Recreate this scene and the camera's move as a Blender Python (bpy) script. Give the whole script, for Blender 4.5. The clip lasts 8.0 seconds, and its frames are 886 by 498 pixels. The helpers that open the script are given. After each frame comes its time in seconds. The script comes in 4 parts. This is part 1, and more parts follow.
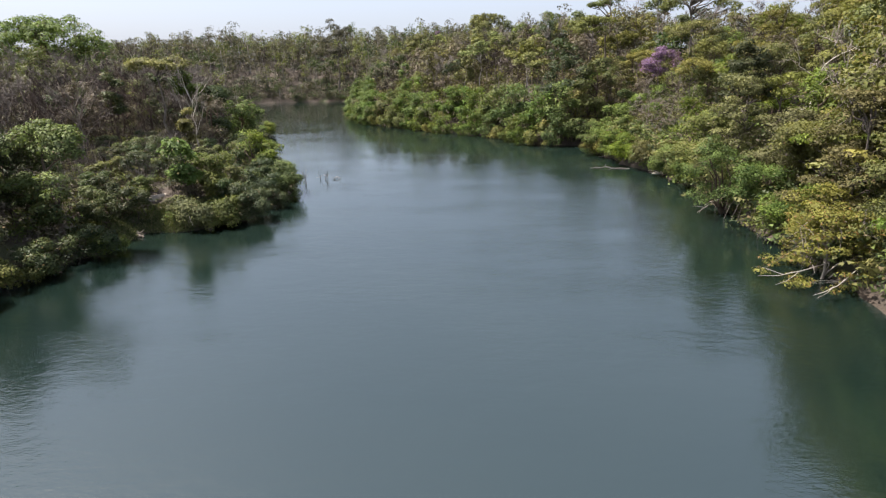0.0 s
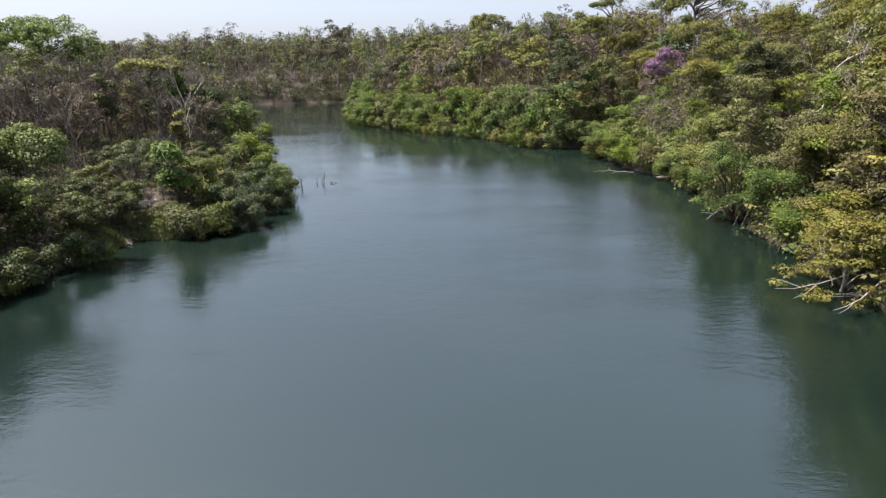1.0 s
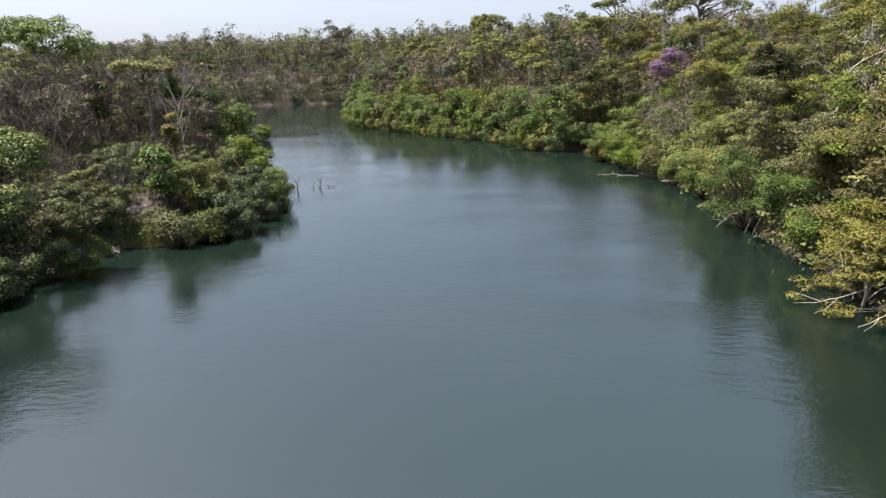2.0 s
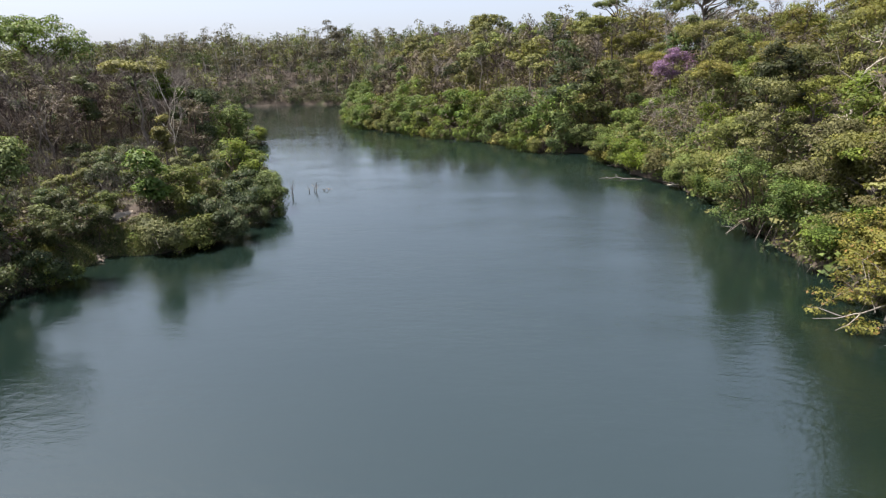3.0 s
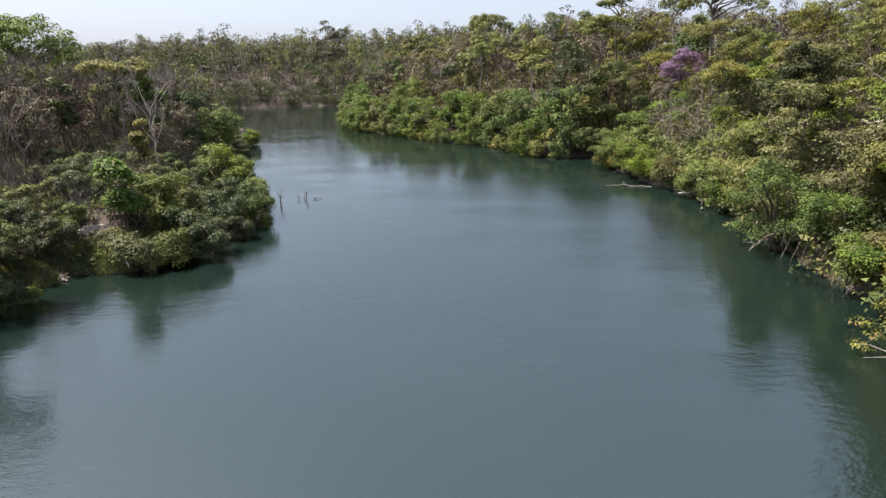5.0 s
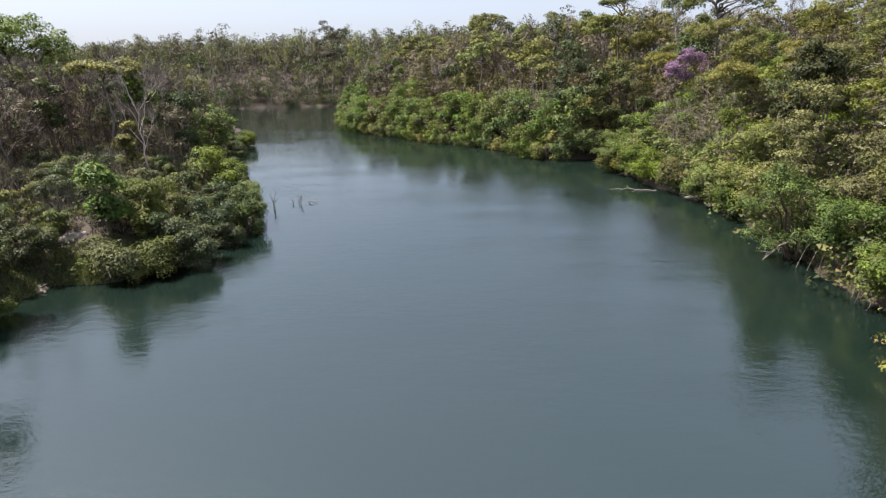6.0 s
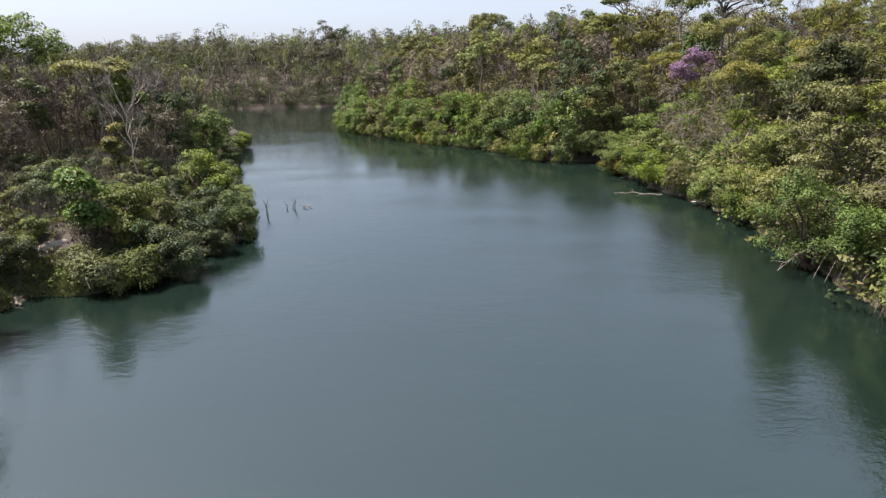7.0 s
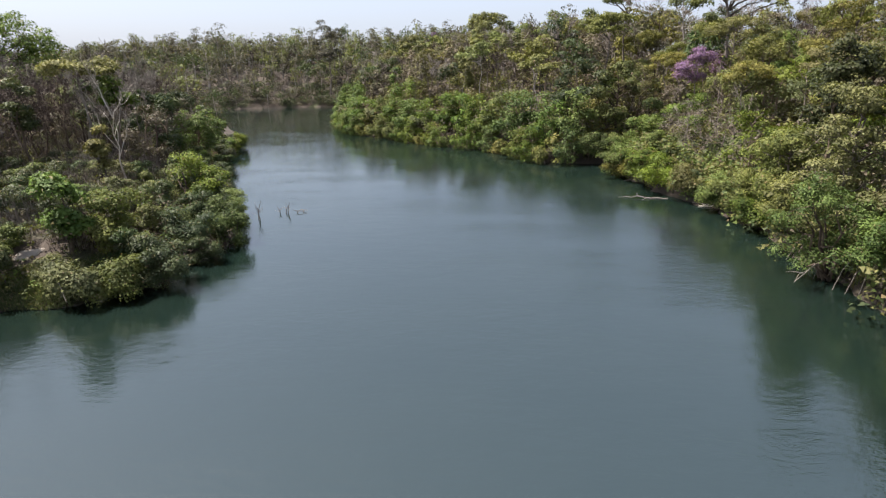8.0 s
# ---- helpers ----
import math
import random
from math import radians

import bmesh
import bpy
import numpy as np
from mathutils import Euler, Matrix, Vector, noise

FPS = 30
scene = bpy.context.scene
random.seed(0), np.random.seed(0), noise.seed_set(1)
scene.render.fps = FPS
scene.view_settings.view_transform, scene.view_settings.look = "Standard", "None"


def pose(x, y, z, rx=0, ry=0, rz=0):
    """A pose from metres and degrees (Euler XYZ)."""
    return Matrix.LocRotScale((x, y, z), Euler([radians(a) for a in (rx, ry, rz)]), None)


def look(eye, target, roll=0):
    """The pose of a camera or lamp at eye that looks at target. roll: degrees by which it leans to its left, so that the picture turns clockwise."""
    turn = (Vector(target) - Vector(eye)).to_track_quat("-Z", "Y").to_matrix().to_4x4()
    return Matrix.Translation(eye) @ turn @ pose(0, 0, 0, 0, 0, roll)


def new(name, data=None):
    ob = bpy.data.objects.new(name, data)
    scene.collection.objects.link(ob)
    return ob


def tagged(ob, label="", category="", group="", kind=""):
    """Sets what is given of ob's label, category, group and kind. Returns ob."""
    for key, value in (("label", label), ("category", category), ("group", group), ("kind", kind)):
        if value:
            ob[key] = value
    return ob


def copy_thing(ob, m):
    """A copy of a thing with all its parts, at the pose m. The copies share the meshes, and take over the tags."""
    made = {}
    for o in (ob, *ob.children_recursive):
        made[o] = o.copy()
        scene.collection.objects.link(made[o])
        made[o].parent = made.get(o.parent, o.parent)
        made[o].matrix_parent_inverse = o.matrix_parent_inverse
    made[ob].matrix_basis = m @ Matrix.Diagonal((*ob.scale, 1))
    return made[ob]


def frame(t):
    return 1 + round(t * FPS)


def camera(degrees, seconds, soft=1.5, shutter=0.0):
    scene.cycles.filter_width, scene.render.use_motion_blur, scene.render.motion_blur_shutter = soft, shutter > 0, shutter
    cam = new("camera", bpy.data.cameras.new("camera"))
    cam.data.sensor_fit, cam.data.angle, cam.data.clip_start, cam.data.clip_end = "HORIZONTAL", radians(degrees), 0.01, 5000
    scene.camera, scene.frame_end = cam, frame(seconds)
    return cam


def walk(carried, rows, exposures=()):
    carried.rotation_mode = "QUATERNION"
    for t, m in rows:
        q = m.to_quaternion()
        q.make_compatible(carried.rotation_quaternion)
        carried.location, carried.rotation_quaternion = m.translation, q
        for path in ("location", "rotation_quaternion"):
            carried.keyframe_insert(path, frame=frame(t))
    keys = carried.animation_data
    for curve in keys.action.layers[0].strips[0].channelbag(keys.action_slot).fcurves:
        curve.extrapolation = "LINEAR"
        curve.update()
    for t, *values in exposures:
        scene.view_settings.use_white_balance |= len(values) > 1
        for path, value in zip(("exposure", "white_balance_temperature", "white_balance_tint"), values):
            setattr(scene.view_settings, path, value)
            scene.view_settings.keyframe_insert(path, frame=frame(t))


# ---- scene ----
# ---------------------------------------------------------------- camera
cam = camera(79.4, 8.0, soft=1.3)
PATH = [  # smoothed: seconds, eye, point looked at, roll
    (0, (0.304, 0.278, 14.340), (0.290, 2.175, 13.708), -1.33),
    (0.5, (0.306, 1.246, 14.377), (0.292, 3.144, 13.746), -1.32),
    (1, (0.317, 2.225, 14.410), (0.304, 4.124, 13.780), -1.32),
    (1.5, (0.339, 3.216, 14.438), (0.325, 5.115, 13.810), -1.31),
    (3, (0.452, 6.254, 14.505), (0.440, 8.153, 13.879), -1.30),
    (3.5, (0.504, 7.286, 14.522), (0.492, 9.186, 13.897), -1.29),
    (4, (0.561, 8.329, 14.536), (0.549, 10.229, 13.911), -1.29),
    (4.5, (0.623, 9.381, 14.547), (0.612, 11.281, 13.923), -1.28),
    (6, (0.830, 12.589, 14.569), (0.820, 14.490, 13.947), -1.26),
    (6.5, (0.903, 13.675, 14.574), (0.893, 15.576, 13.952), -1.26),
    (7, (0.977, 14.769, 14.577), (0.967, 16.670, 13.956), -1.25),
    (7.5, (1.051, 15.870, 14.579), (1.042, 17.771, 13.958), -1.25),
    (8, (1.124, 16.978, 14.580), (1.115, 18.879, 13.959), -1.24),
]
walk(cam, [(t, look(eye, target, roll)) for t, eye, target, roll in PATH],
     [(0, 1.40, 6450, 15), (8, 1.40, 6450, 15)])

# ---------------------------------------------------------------- light
SUN_FROM = Vector((-0.47, 0.12, 0.875)).normalized()
world = bpy.data.worlds.new("sky")
scene.world = world
world.use_nodes = True
wt = world.node_tree
wt.nodes.clear()
sky = wt.nodes.new("ShaderNodeTexSky")
sky.sky_type = "NISHITA"
sky.sun_disc = False
sky.sun_elevation = math.asin(SUN_FROM.z)
sky.sun_rotation = math.atan2(SUN_FROM.x, SUN_FROM.y) % (2 * math.pi)
sky.air_density, sky.dust_density, sky.ozone_density = 1.1, 4.2, 3.0
bg = wt.nodes.new("ShaderNodeBackground")
bg.inputs["Strength"].default_value = 0.118
wout = wt.nodes.new("ShaderNodeOutputWorld")
haze = wt.nodes.new("ShaderNodeMix")
haze.data_type = "RGBA"
haze.inputs[0].default_value = 0.65
haze.inputs[7].default_value = (2.34, 2.62, 3.06, 1)
wt.links.new(sky.outputs[0], haze.inputs[6])
wt.links.new(haze.outputs[2], bg.inputs[0])
wt.links.new(bg.outputs[0], wout.inputs[0])

sun_data = bpy.data.lights.new("sun", "SUN")
sun_data.energy, sun_data.angle, sun_data.color = 5.0, radians(0.6), (1.0, 0.94, 0.84)
sun = new("sun", sun_data)
sun.matrix_world = look(SUN_FROM * 200, (0, 0, 0))

# ---------------------------------------------------------------- materials
def nodes_of(name):
    m = bpy.data.materials.new(name)
    m.use_nodes = True
    nt = m.node_tree
    nt.nodes.clear()
    out = nt.nodes.new("ShaderNodeOutputMaterial")
    return m, nt, out


def node(nt, kind, **inputs):
    n = nt.nodes.new(kind)
    for key, value in inputs.items():
        n.inputs[key.replace("_", " ")].default_value = value
    return n


def mix_color(nt, fac, a, b, blend="MIX"):
    n = nt.nodes.new("ShaderNodeMix")
    n.data_type, n.blend_type = "RGBA", blend
    for socket, value in ((n.inputs[0], fac), (n.inputs[6], a), (n.inputs[7], b)):
        if isinstance(value, bpy.types.NodeSocket):
            nt.links.new(value, socket)
        elif isinstance(value, (int, float)):
            socket.default_value = value
        else:
            socket.default_value = (*value, 1)
    return n.outputs[2]


def math_node(nt, op, a, b=0.0, c=0.0):
    n = nt.nodes.new("ShaderNodeMath")
    n.operation = op
    for socket, value in zip(n.inputs, (a, b, c)):
        if isinstance(value, bpy.types.NodeSocket):
            nt.links.new(value, socket)
        else:
            socket.default_value = value
    return n.outputs[0]


def ramp(nt, fac, low, high, lo=0.0, hi=1.0):
    n = nt.nodes.new("ShaderNodeMapRange")
    n.interpolation_type = "SMOOTHSTEP"
    nt.links.new(fac, n.inputs[0])
    for socket, value in zip(n.inputs[1:5], (low, high, lo, hi)):
        socket.default_value = value
    return n.outputs[0]


def noise_of(nt, scale, detail=4.0, vector=None, roughness=0.55):
    n = node(nt, "ShaderNodeTexNoise", Scale=scale, Detail=detail, Roughness=roughness)
    if vector is not None:
        nt.links.new(vector, n.inputs["Vector"])
    return n.outputs[0]


def leaf_material(name, dull, fresh, dry=(0.13, 0.10, 0.04), dryness=0.04, through_light=0.2, gloss=0.6):
    """Leaves: colour varies from leaf to leaf, from bough to bough and from plant to plant; part of the light passes through."""
    m, nt, out = nodes_of(name)
    geo = nt.nodes.new("ShaderNodeNewGeometry")
    info = nt.nodes.new("ShaderNodeObjectInfo")
    coord = nt.nodes.new("ShaderNodeTexCoord")
    leafwise = geo.outputs["Random Per Island"]
    bough = noise_of(nt, 0.55, 3.0, coord.outputs["Object"])
    fac = math_node(nt, "ADD", math_node(nt, "MULTIPLY", leafwise, 0.22), math_node(nt, "MULTIPLY_ADD", bough, 1.7, -0.44))
    col = mix_color(nt, ramp(nt, fac, 0.1, 0.95), dull, fresh)
    col = mix_color(nt, ramp(nt, leafwise, 1.0 - dryness, 1.0 - dryness * 0.6), col, dry)
    hsv = nt.nodes.new("ShaderNodeHueSaturation")
    nt.links.new(col, hsv.inputs["Color"])
    nt.links.new(math_node(nt, "MULTIPLY_ADD", info.outputs["Random"], 0.05, 0.475), hsv.inputs["Hue"])
    nt.links.new(math_node(nt, "MULTIPLY_ADD", math_node(nt, "FRACT", math_node(nt, "MULTIPLY", info.outputs["Random"], 7.13)), 0.28, 0.78), hsv.inputs["Saturation"])
    nt.links.new(math_node(nt, "MULTIPLY_ADD", math_node(nt, "FRACT", math_node(nt, "MULTIPLY", info.outputs["Random"], 3.71)), 0.42, 0.75), hsv.inputs["Value"])
    skin = node(nt, "ShaderNodeBsdfPrincipled", Roughness=gloss)
    skin.inputs["Specular IOR Level"].default_value = 0.12
    glow = nt.nodes.new("ShaderNodeBsdfTranslucent")
    nt.links.new(hsv.outputs[0], skin.inputs["Base Color"])
    nt.links.new(mix_color(nt, 1.0, hsv.outputs[0], (1.35, 1.4, 0.7), "MULTIPLY"), glow.inputs[0])
    both = nt.nodes.new("ShaderNodeMixShader")
    both.inputs[0].default_value = through_light
    nt.links.new(skin.outputs[0], both.inputs[1])
    nt.links.new(glow.outputs[0], both.inputs[2])
    nt.links.new(both.outputs[0], out.inputs[0])
    return m


def bark_material(name, dark, light, rough=0.9):
    m, nt, out = nodes_of(name)
    coord = nt.nodes.new("ShaderNodeTexCoord")
    info = nt.nodes.new("ShaderNodeObjectInfo")
    geo = nt.nodes.new("ShaderNodeNewGeometry")
    stretch = nt.nodes.new("ShaderNodeMapping")
    stretch.inputs["Scale"].default_value = (9, 9, 1.6)
    nt.links.new(coord.outputs["Object"], stretch.inputs[0])
    grain = noise_of(nt, 1.0, 6.0, stretch.outputs[0], 0.65)
    stain = noise_of(nt, 0.7, 3.0, coord.outputs["Object"])
    fac = math_node(nt, "ADD", math_node(nt, "MULTIPLY", grain, 0.6), math_node(nt, "MULTIPLY_ADD", stain, 1.2, -0.45))
    fac = math_node(nt, "ADD", fac, math_node(nt, "MULTIPLY_ADD", geo.outputs["Random Per Island"], 0.5, -0.25))
    fac = math_node(nt, "ADD", fac, math_node(nt, "MULTIPLY_ADD", info.outputs["Random"], 0.4, -0.2))
    col = mix_color(nt, ramp(nt, fac, 0.1, 0.85), dark, light)
    bump = node(nt, "ShaderNodeBump", Strength=0.6, Distance=0.03)
    nt.links.new(grain, bump.inputs["Height"])
    skin = node(nt, "ShaderNodeBsdfPrincipled", Roughness=rough)
    skin.inputs["Specular IOR Level"].default_value = 0.2
    nt.links.new(col, skin.inputs["Base Color"])
    nt.links.new(bump.outputs[0], skin.inputs["Normal"])
    nt.links.new(skin.outputs[0], out.inputs[0])
    return m


def ground_material():
    m, nt, out = nodes_of("forest_floor")
    coord = nt.nodes.new("ShaderNodeTexCoord")
    geo = nt.nodes.new("ShaderNodeNewGeometry")
    at = coord.outputs["Object"]
    litter = noise_of(nt, 3.5, 8.0, at, 0.7)
    patch = noise_of(nt, 0.16, 4.0, at)
    col = mix_color(nt, litter, (0.026, 0.019, 0.014), (0.068, 0.051, 0.036))
    col = mix_color(nt, ramp(nt, patch, 0.52, 0.68), col, mix_color(nt, litter, (0.028, 0.034, 0.013), (0.070, 0.074, 0.030)))
    split = nt.nodes.new("ShaderNodeSeparateXYZ")
    nt.links.new(geo.outputs["Normal"], split.inputs[0])
    # steep banks: bare earth, darkened for the shade under overhanging plants
    shaded_soil = mix_color(nt, litter, (0.016, 0.012, 0.009), (0.050, 0.039, 0.029))
    col = mix_color(nt, ramp(nt, split.outputs[2], 0.55, 0.8), shaded_soil, col)
    bump = node(nt, "ShaderNodeBump", Strength=0.8, Distance=0.15)
    nt.links.new(litter, bump.inputs["Height"])
    skin = node(nt, "ShaderNodeBsdfPrincipled", Roughness=0.95)
    nt.links.new(col, skin.inputs["Base Color"])
    nt.links.new(bump.outputs[0], skin.inputs["Normal"])
    nt.links.new(skin.outputs[0], out.inputs[0])
    return m


def water_material():
    """Turbid green river water: a murky body colour under a rippled, glossy surface with calmer and wind-ruffled stretches."""
    m, nt, out = nodes_of("river_water")
    coord = nt.nodes.new("ShaderNodeTexCoord")
    at = coord.outputs["Object"]
    wave_map = nt.nodes.new("ShaderNodeMapping")
    wave_map.inputs["Scale"].default_value = (0.75, 1.5, 1)
    wave_map.inputs["Rotation"].default_value = (0, 0, radians(14))
    nt.links.new(at, wave_map.inputs[0])
    fine = noise_of(nt, 1.7, 3.0, wave_map.outputs[0], 0.55)
    broad = noise_of(nt, 0.55, 2.0, wave_map.outputs[0])
    streak_map = nt.nodes.new("ShaderNodeMapping")
    streak_map.inputs["Scale"].default_value = (0.035, 0.10, 1)
    streak_map.inputs["Rotation"].default_value = (0, 0, radians(-20))
    nt.links.new(at, streak_map.inputs[0])
    ruffle = ramp(nt, noise_of(nt, 1.0, 5.0, streak_map.outputs[0], 0.62), 0.40, 0.66)
    finest = noise_of(nt, 7.0, 2.0, wave_map.outputs[0], 0.6)
    fine = math_node(nt, "MULTIPLY_ADD", finest, 0.5, fine)
    height = math_node(nt, "ADD", math_node(nt, "MULTIPLY", fine, 0.6), math_node(nt, "MULTIPLY", broad, 0.8))
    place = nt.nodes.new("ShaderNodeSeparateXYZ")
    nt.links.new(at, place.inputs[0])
    # band across the river, weaker to the left: rougher water and the brightening tilt
    riffle_tilt = math_node(nt, "MULTIPLY", ramp(nt, place.outputs[1], 24, 75), ramp(nt, place.outputs[1], 150, 215, 1.0, 0.0))
    riffle_tilt = math_node(nt, "MULTIPLY", riffle_tilt, ramp(nt, place.outputs[0], -16, 14, 0.12, 1.0))
    bump = node(nt, "ShaderNodeBump", Distance=0.10)
    calm = ramp(nt, place.outputs[1], 28, 95, 1.0, 0.60)
    nt.links.new(math_node(nt, "MULTIPLY", calm, math_node(nt, "MULTIPLY_ADD", ruffle, 0.36, 0.20)), bump.inputs["Strength"])
    nt.links.new(height, bump.inputs["Height"])
    silt = noise_of(nt, 0.05, 4.0, at)
    col = mix_color(nt, ramp(nt, silt, 0.35, 0.65), (0.0050, 0.0112, 0.0090), (0.0066, 0.0130, 0.0102))
    skin = node(nt, "ShaderNodeBsdfPrincipled", IOR=2.18)
    nt.links.new(col, skin.inputs["Base Color"])
    skin.inputs["Specular Tint"].default_value = (0.91, 1.0, 0.97, 1)
    nt.links.new(math_node(nt, "MULTIPLY_ADD", riffle_tilt, 0.06, math_node(nt, "MULTIPLY_ADD", ruffle, 0.03, 0.03)), skin.inputs["Roughness"])
    # normals lean towards -y, most in the band, to mirror higher, brighter sky
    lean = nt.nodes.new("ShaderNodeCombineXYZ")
    nt.links.new(math_node(nt, "MULTIPLY_ADD", riffle_tilt, -0.075, -0.006), lean.inputs[1])
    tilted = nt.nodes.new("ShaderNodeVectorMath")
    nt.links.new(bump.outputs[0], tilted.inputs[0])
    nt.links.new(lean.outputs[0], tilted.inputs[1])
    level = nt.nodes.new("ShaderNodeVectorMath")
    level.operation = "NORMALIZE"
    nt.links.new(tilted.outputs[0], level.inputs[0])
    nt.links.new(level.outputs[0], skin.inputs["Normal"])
    nt.links.new(skin.outputs[0], out.inputs[0])
    return m


def sand_material():
    m, nt, out = nodes_of("pale_sand")
    coord = nt.nodes.new("ShaderNodeTexCoord")
    grain = noise_of(nt, 6.0, 6.0, coord.outputs["Object"], 0.7)
    patch = noise_of(nt, 1.1, 3.0, coord.outputs["Object"])
    col = mix_color(nt, grain, (0.19, 0.165, 0.135), (0.31, 0.275, 0.235))
    col = mix_color(nt, ramp(nt, patch, 0.55, 0.7), col, (0.20, 0.16, 0.11))
    bump = node(nt, "ShaderNodeBump", Strength=0.5, Distance=0.06)
    nt.links.new(grain, bump.inputs["Height"])
    skin = node(nt, "ShaderNodeBsdfPrincipled", Roughness=0.95)
    nt.links.new(col, skin.inputs["Base Color"])
    nt.links.new(bump.outputs[0], skin.inputs["Normal"])
    nt.links.new(skin.outputs[0], out.inputs[0])
    return m


# deep dull tones of BRIGHT, SAGE, OLIVE, FRESH also stand for shade inside crowns
LEAF_BRIGHT = leaf_material("riverside_leaves", (0.031, 0.053, 0.012), (0.148, 0.197, 0.034), through_light=0.2)
LEAF_SAGE = leaf_material("sage_leaves", (0.052, 0.064, 0.021), (0.167, 0.181, 0.050), through_light=0.18)
LEAF_OLIVE = leaf_material("olive_leaves", (0.058, 0.062, 0.016), (0.182, 0.176, 0.044), dryness=0.06)
LEAF_KHAKI = leaf_material("khaki_leaves", (0.080, 0.084, 0.020), (0.197, 0.197, 0.043), dry=(0.21, 0.13, 0.045), dryness=0.12)
LEAF_YELLOW = leaf_material("yellowing_leaves", (0.11, 0.102, 0.026), (0.24, 0.205, 0.048), dry=(0.21, 0.13, 0.05), dryness=0.1)
LEAF_DARK = leaf_material("dark_evergreen_leaves", (0.022, 0.036, 0.014), (0.066, 0.084, 0.026), through_light=0.2, gloss=0.5)
LEAF_LIME = leaf_material("lime_leaves", (0.061, 0.098, 0.016), (0.144, 0.199, 0.027), through_light=0.28)
LEAF_FRESH = leaf_material("fresh_leaves", (0.031, 0.053, 0.010), (0.145, 0.190, 0.031), through_light=0.2)
LEAF_DRY = leaf_material("dry_brown_leaves", (0.073, 0.061, 0.042), (0.165, 0.139, 0.092), dry=(0.10, 0.11, 0.045), dryness=0.12, through_light=0.15)
# far leaves: dull grey-brown, with distance haze put into colour and translucency
LEAF_HAZE_GREY = leaf_material("haze_grey_leaves", (0.046, 0.045, 0.034), (0.088, 0.082, 0.062), dryness=0.05, through_light=0.3)
FLOWER = leaf_material("purple_blossom", (0.10, 0.060, 0.112), (0.175, 0.105, 0.190), dry=(0.12, 0.08, 0.09), dryness=0.2)
BARK_BROWN = bark_material("brown_bark", (0.045, 0.032, 0.024), (0.15, 0.115, 0.085))
BARK_GREY = bark_material("grey_bark", (0.062, 0.051, 0.044), (0.205, 0.176, 0.150))
BARK_PALE = bark_material("bleached_wood", (0.26, 0.225, 0.18), (0.58, 0.53, 0.45))
TWIG_BROWN = bark_material("brown_twigs", (0.028, 0.020, 0.017), (0.082, 0.061, 0.050))
TWIG_GREY = bark_material("grey_twigs", (0.095, 0.080, 0.068), (0.26, 0.225, 0.195))
GRASS = leaf_material("bank_grass", (0.050, 0.066, 0.018), (0.105, 0.120, 0.034), dry=(0.20, 0.16, 0.08), dryness=0.2)
BARK_ASH = bark_material("ashen_bark", (0.14, 0.12, 0.10), (0.36, 0.32, 0.28))
GROUND, WATER, SAND = ground_material(), water_material(), sand_material()

# ---------------------------------------------------------------- terrain
RIGHT_BANK = [(26, -140), (25.5, -20), (25.5, 10), (26, 26), (27.2, 36), (28.3, 45), (29.2, 53), (31, 66), (30.6, 74), (28.3, 82),
              (27.4, 93), (29.5, 100), (28.6, 105), (22.5, 106.5), (18, 110), (15.2, 119), (9, 127), (-1, 136), (-9.5, 148), (-23, 166), (-29.5, 190), (-32, 205),
              (-33, 240), (-42, 282), (-56, 300), (-76, 302), (-95, 296), (-108, 294), (-150, 288), (-260, 300), (-420, 320)]
LEFT_BANK = [(-420, 268), (-260, 262), (-160, 255), (-110, 245), (-80, 215), (-60, 175), (-46, 138), (-41.5, 118), (-32.6, 93),
             (-25.4, 76), (-19.9, 67.2), (-19.8, 63), (-21.2, 60), (-21.4, 56), (-22.2, 53.2), (-24.4, 51.2), (-28.8, 49.2), (-30.0, 45.2), (-31.6, 40.5),
             (-33, 36), (-37, 24), (-42, 0), (-50, -140)]
OUTLINE = np.array(RIGHT_BANK + LEFT_BANK, float)
SEG_A, SEG_B = OUTLINE, np.roll(OUTLINE, -1, axis=0)
SEG_RIGHT = np.arange(len(OUTLINE)) < len(RIGHT_BANK)
OPEN_ENDS = (len(RIGHT_BANK) - 1, len(OUTLINE) - 1)


def bank_distance(x, y):
    """Metres from the water's edge (water: minus), and whether the near edge is that of the right bank."""
    x, y = np.atleast_1d(np.asarray(x, float)), np.atleast_1d(np.asarray(y, float))
    best, side, inside = np.full(x.shape, 1e9), np.zeros(x.shape, bool), np.zeros(x.shape, bool)
    for i, (a, b) in enumerate(zip(SEG_A, SEG_B)):
        cross = (a[1] > y) != (b[1] > y)
        with np.errstate(divide="ignore", invalid="ignore"):
            inside ^= cross & (x < (b[0] - a[0]) * (y - a[1]) / (b[1] - a[1]) + a[0])
        if i in OPEN_ENDS:
            continue
        ab = b - a
        k = np.clip(((x - a[0]) * ab[0] + (y - a[1]) * ab[1]) / (ab @ ab), 0, 1)
        d = np.hypot(x - a[0] - k * ab[0], y - a[1] - k * ab[1])
        near = d < best
        best[near], side[near] = d[near], SEG_RIGHT[i]
    wobble = 0.5 * np.sin(x * 0.9 + 1.3 * np.sin(y * 0.7)) + 0.3 * np.sin(y * 1.7 + x * 0.6)
    return np.where(inside, -best, best) + wobble * 0.8, side


def smooth(v, a, b):
    k = np.clip((v - a) / (b - a), 0, 1)
    return k * k * (3 - 2 * k)


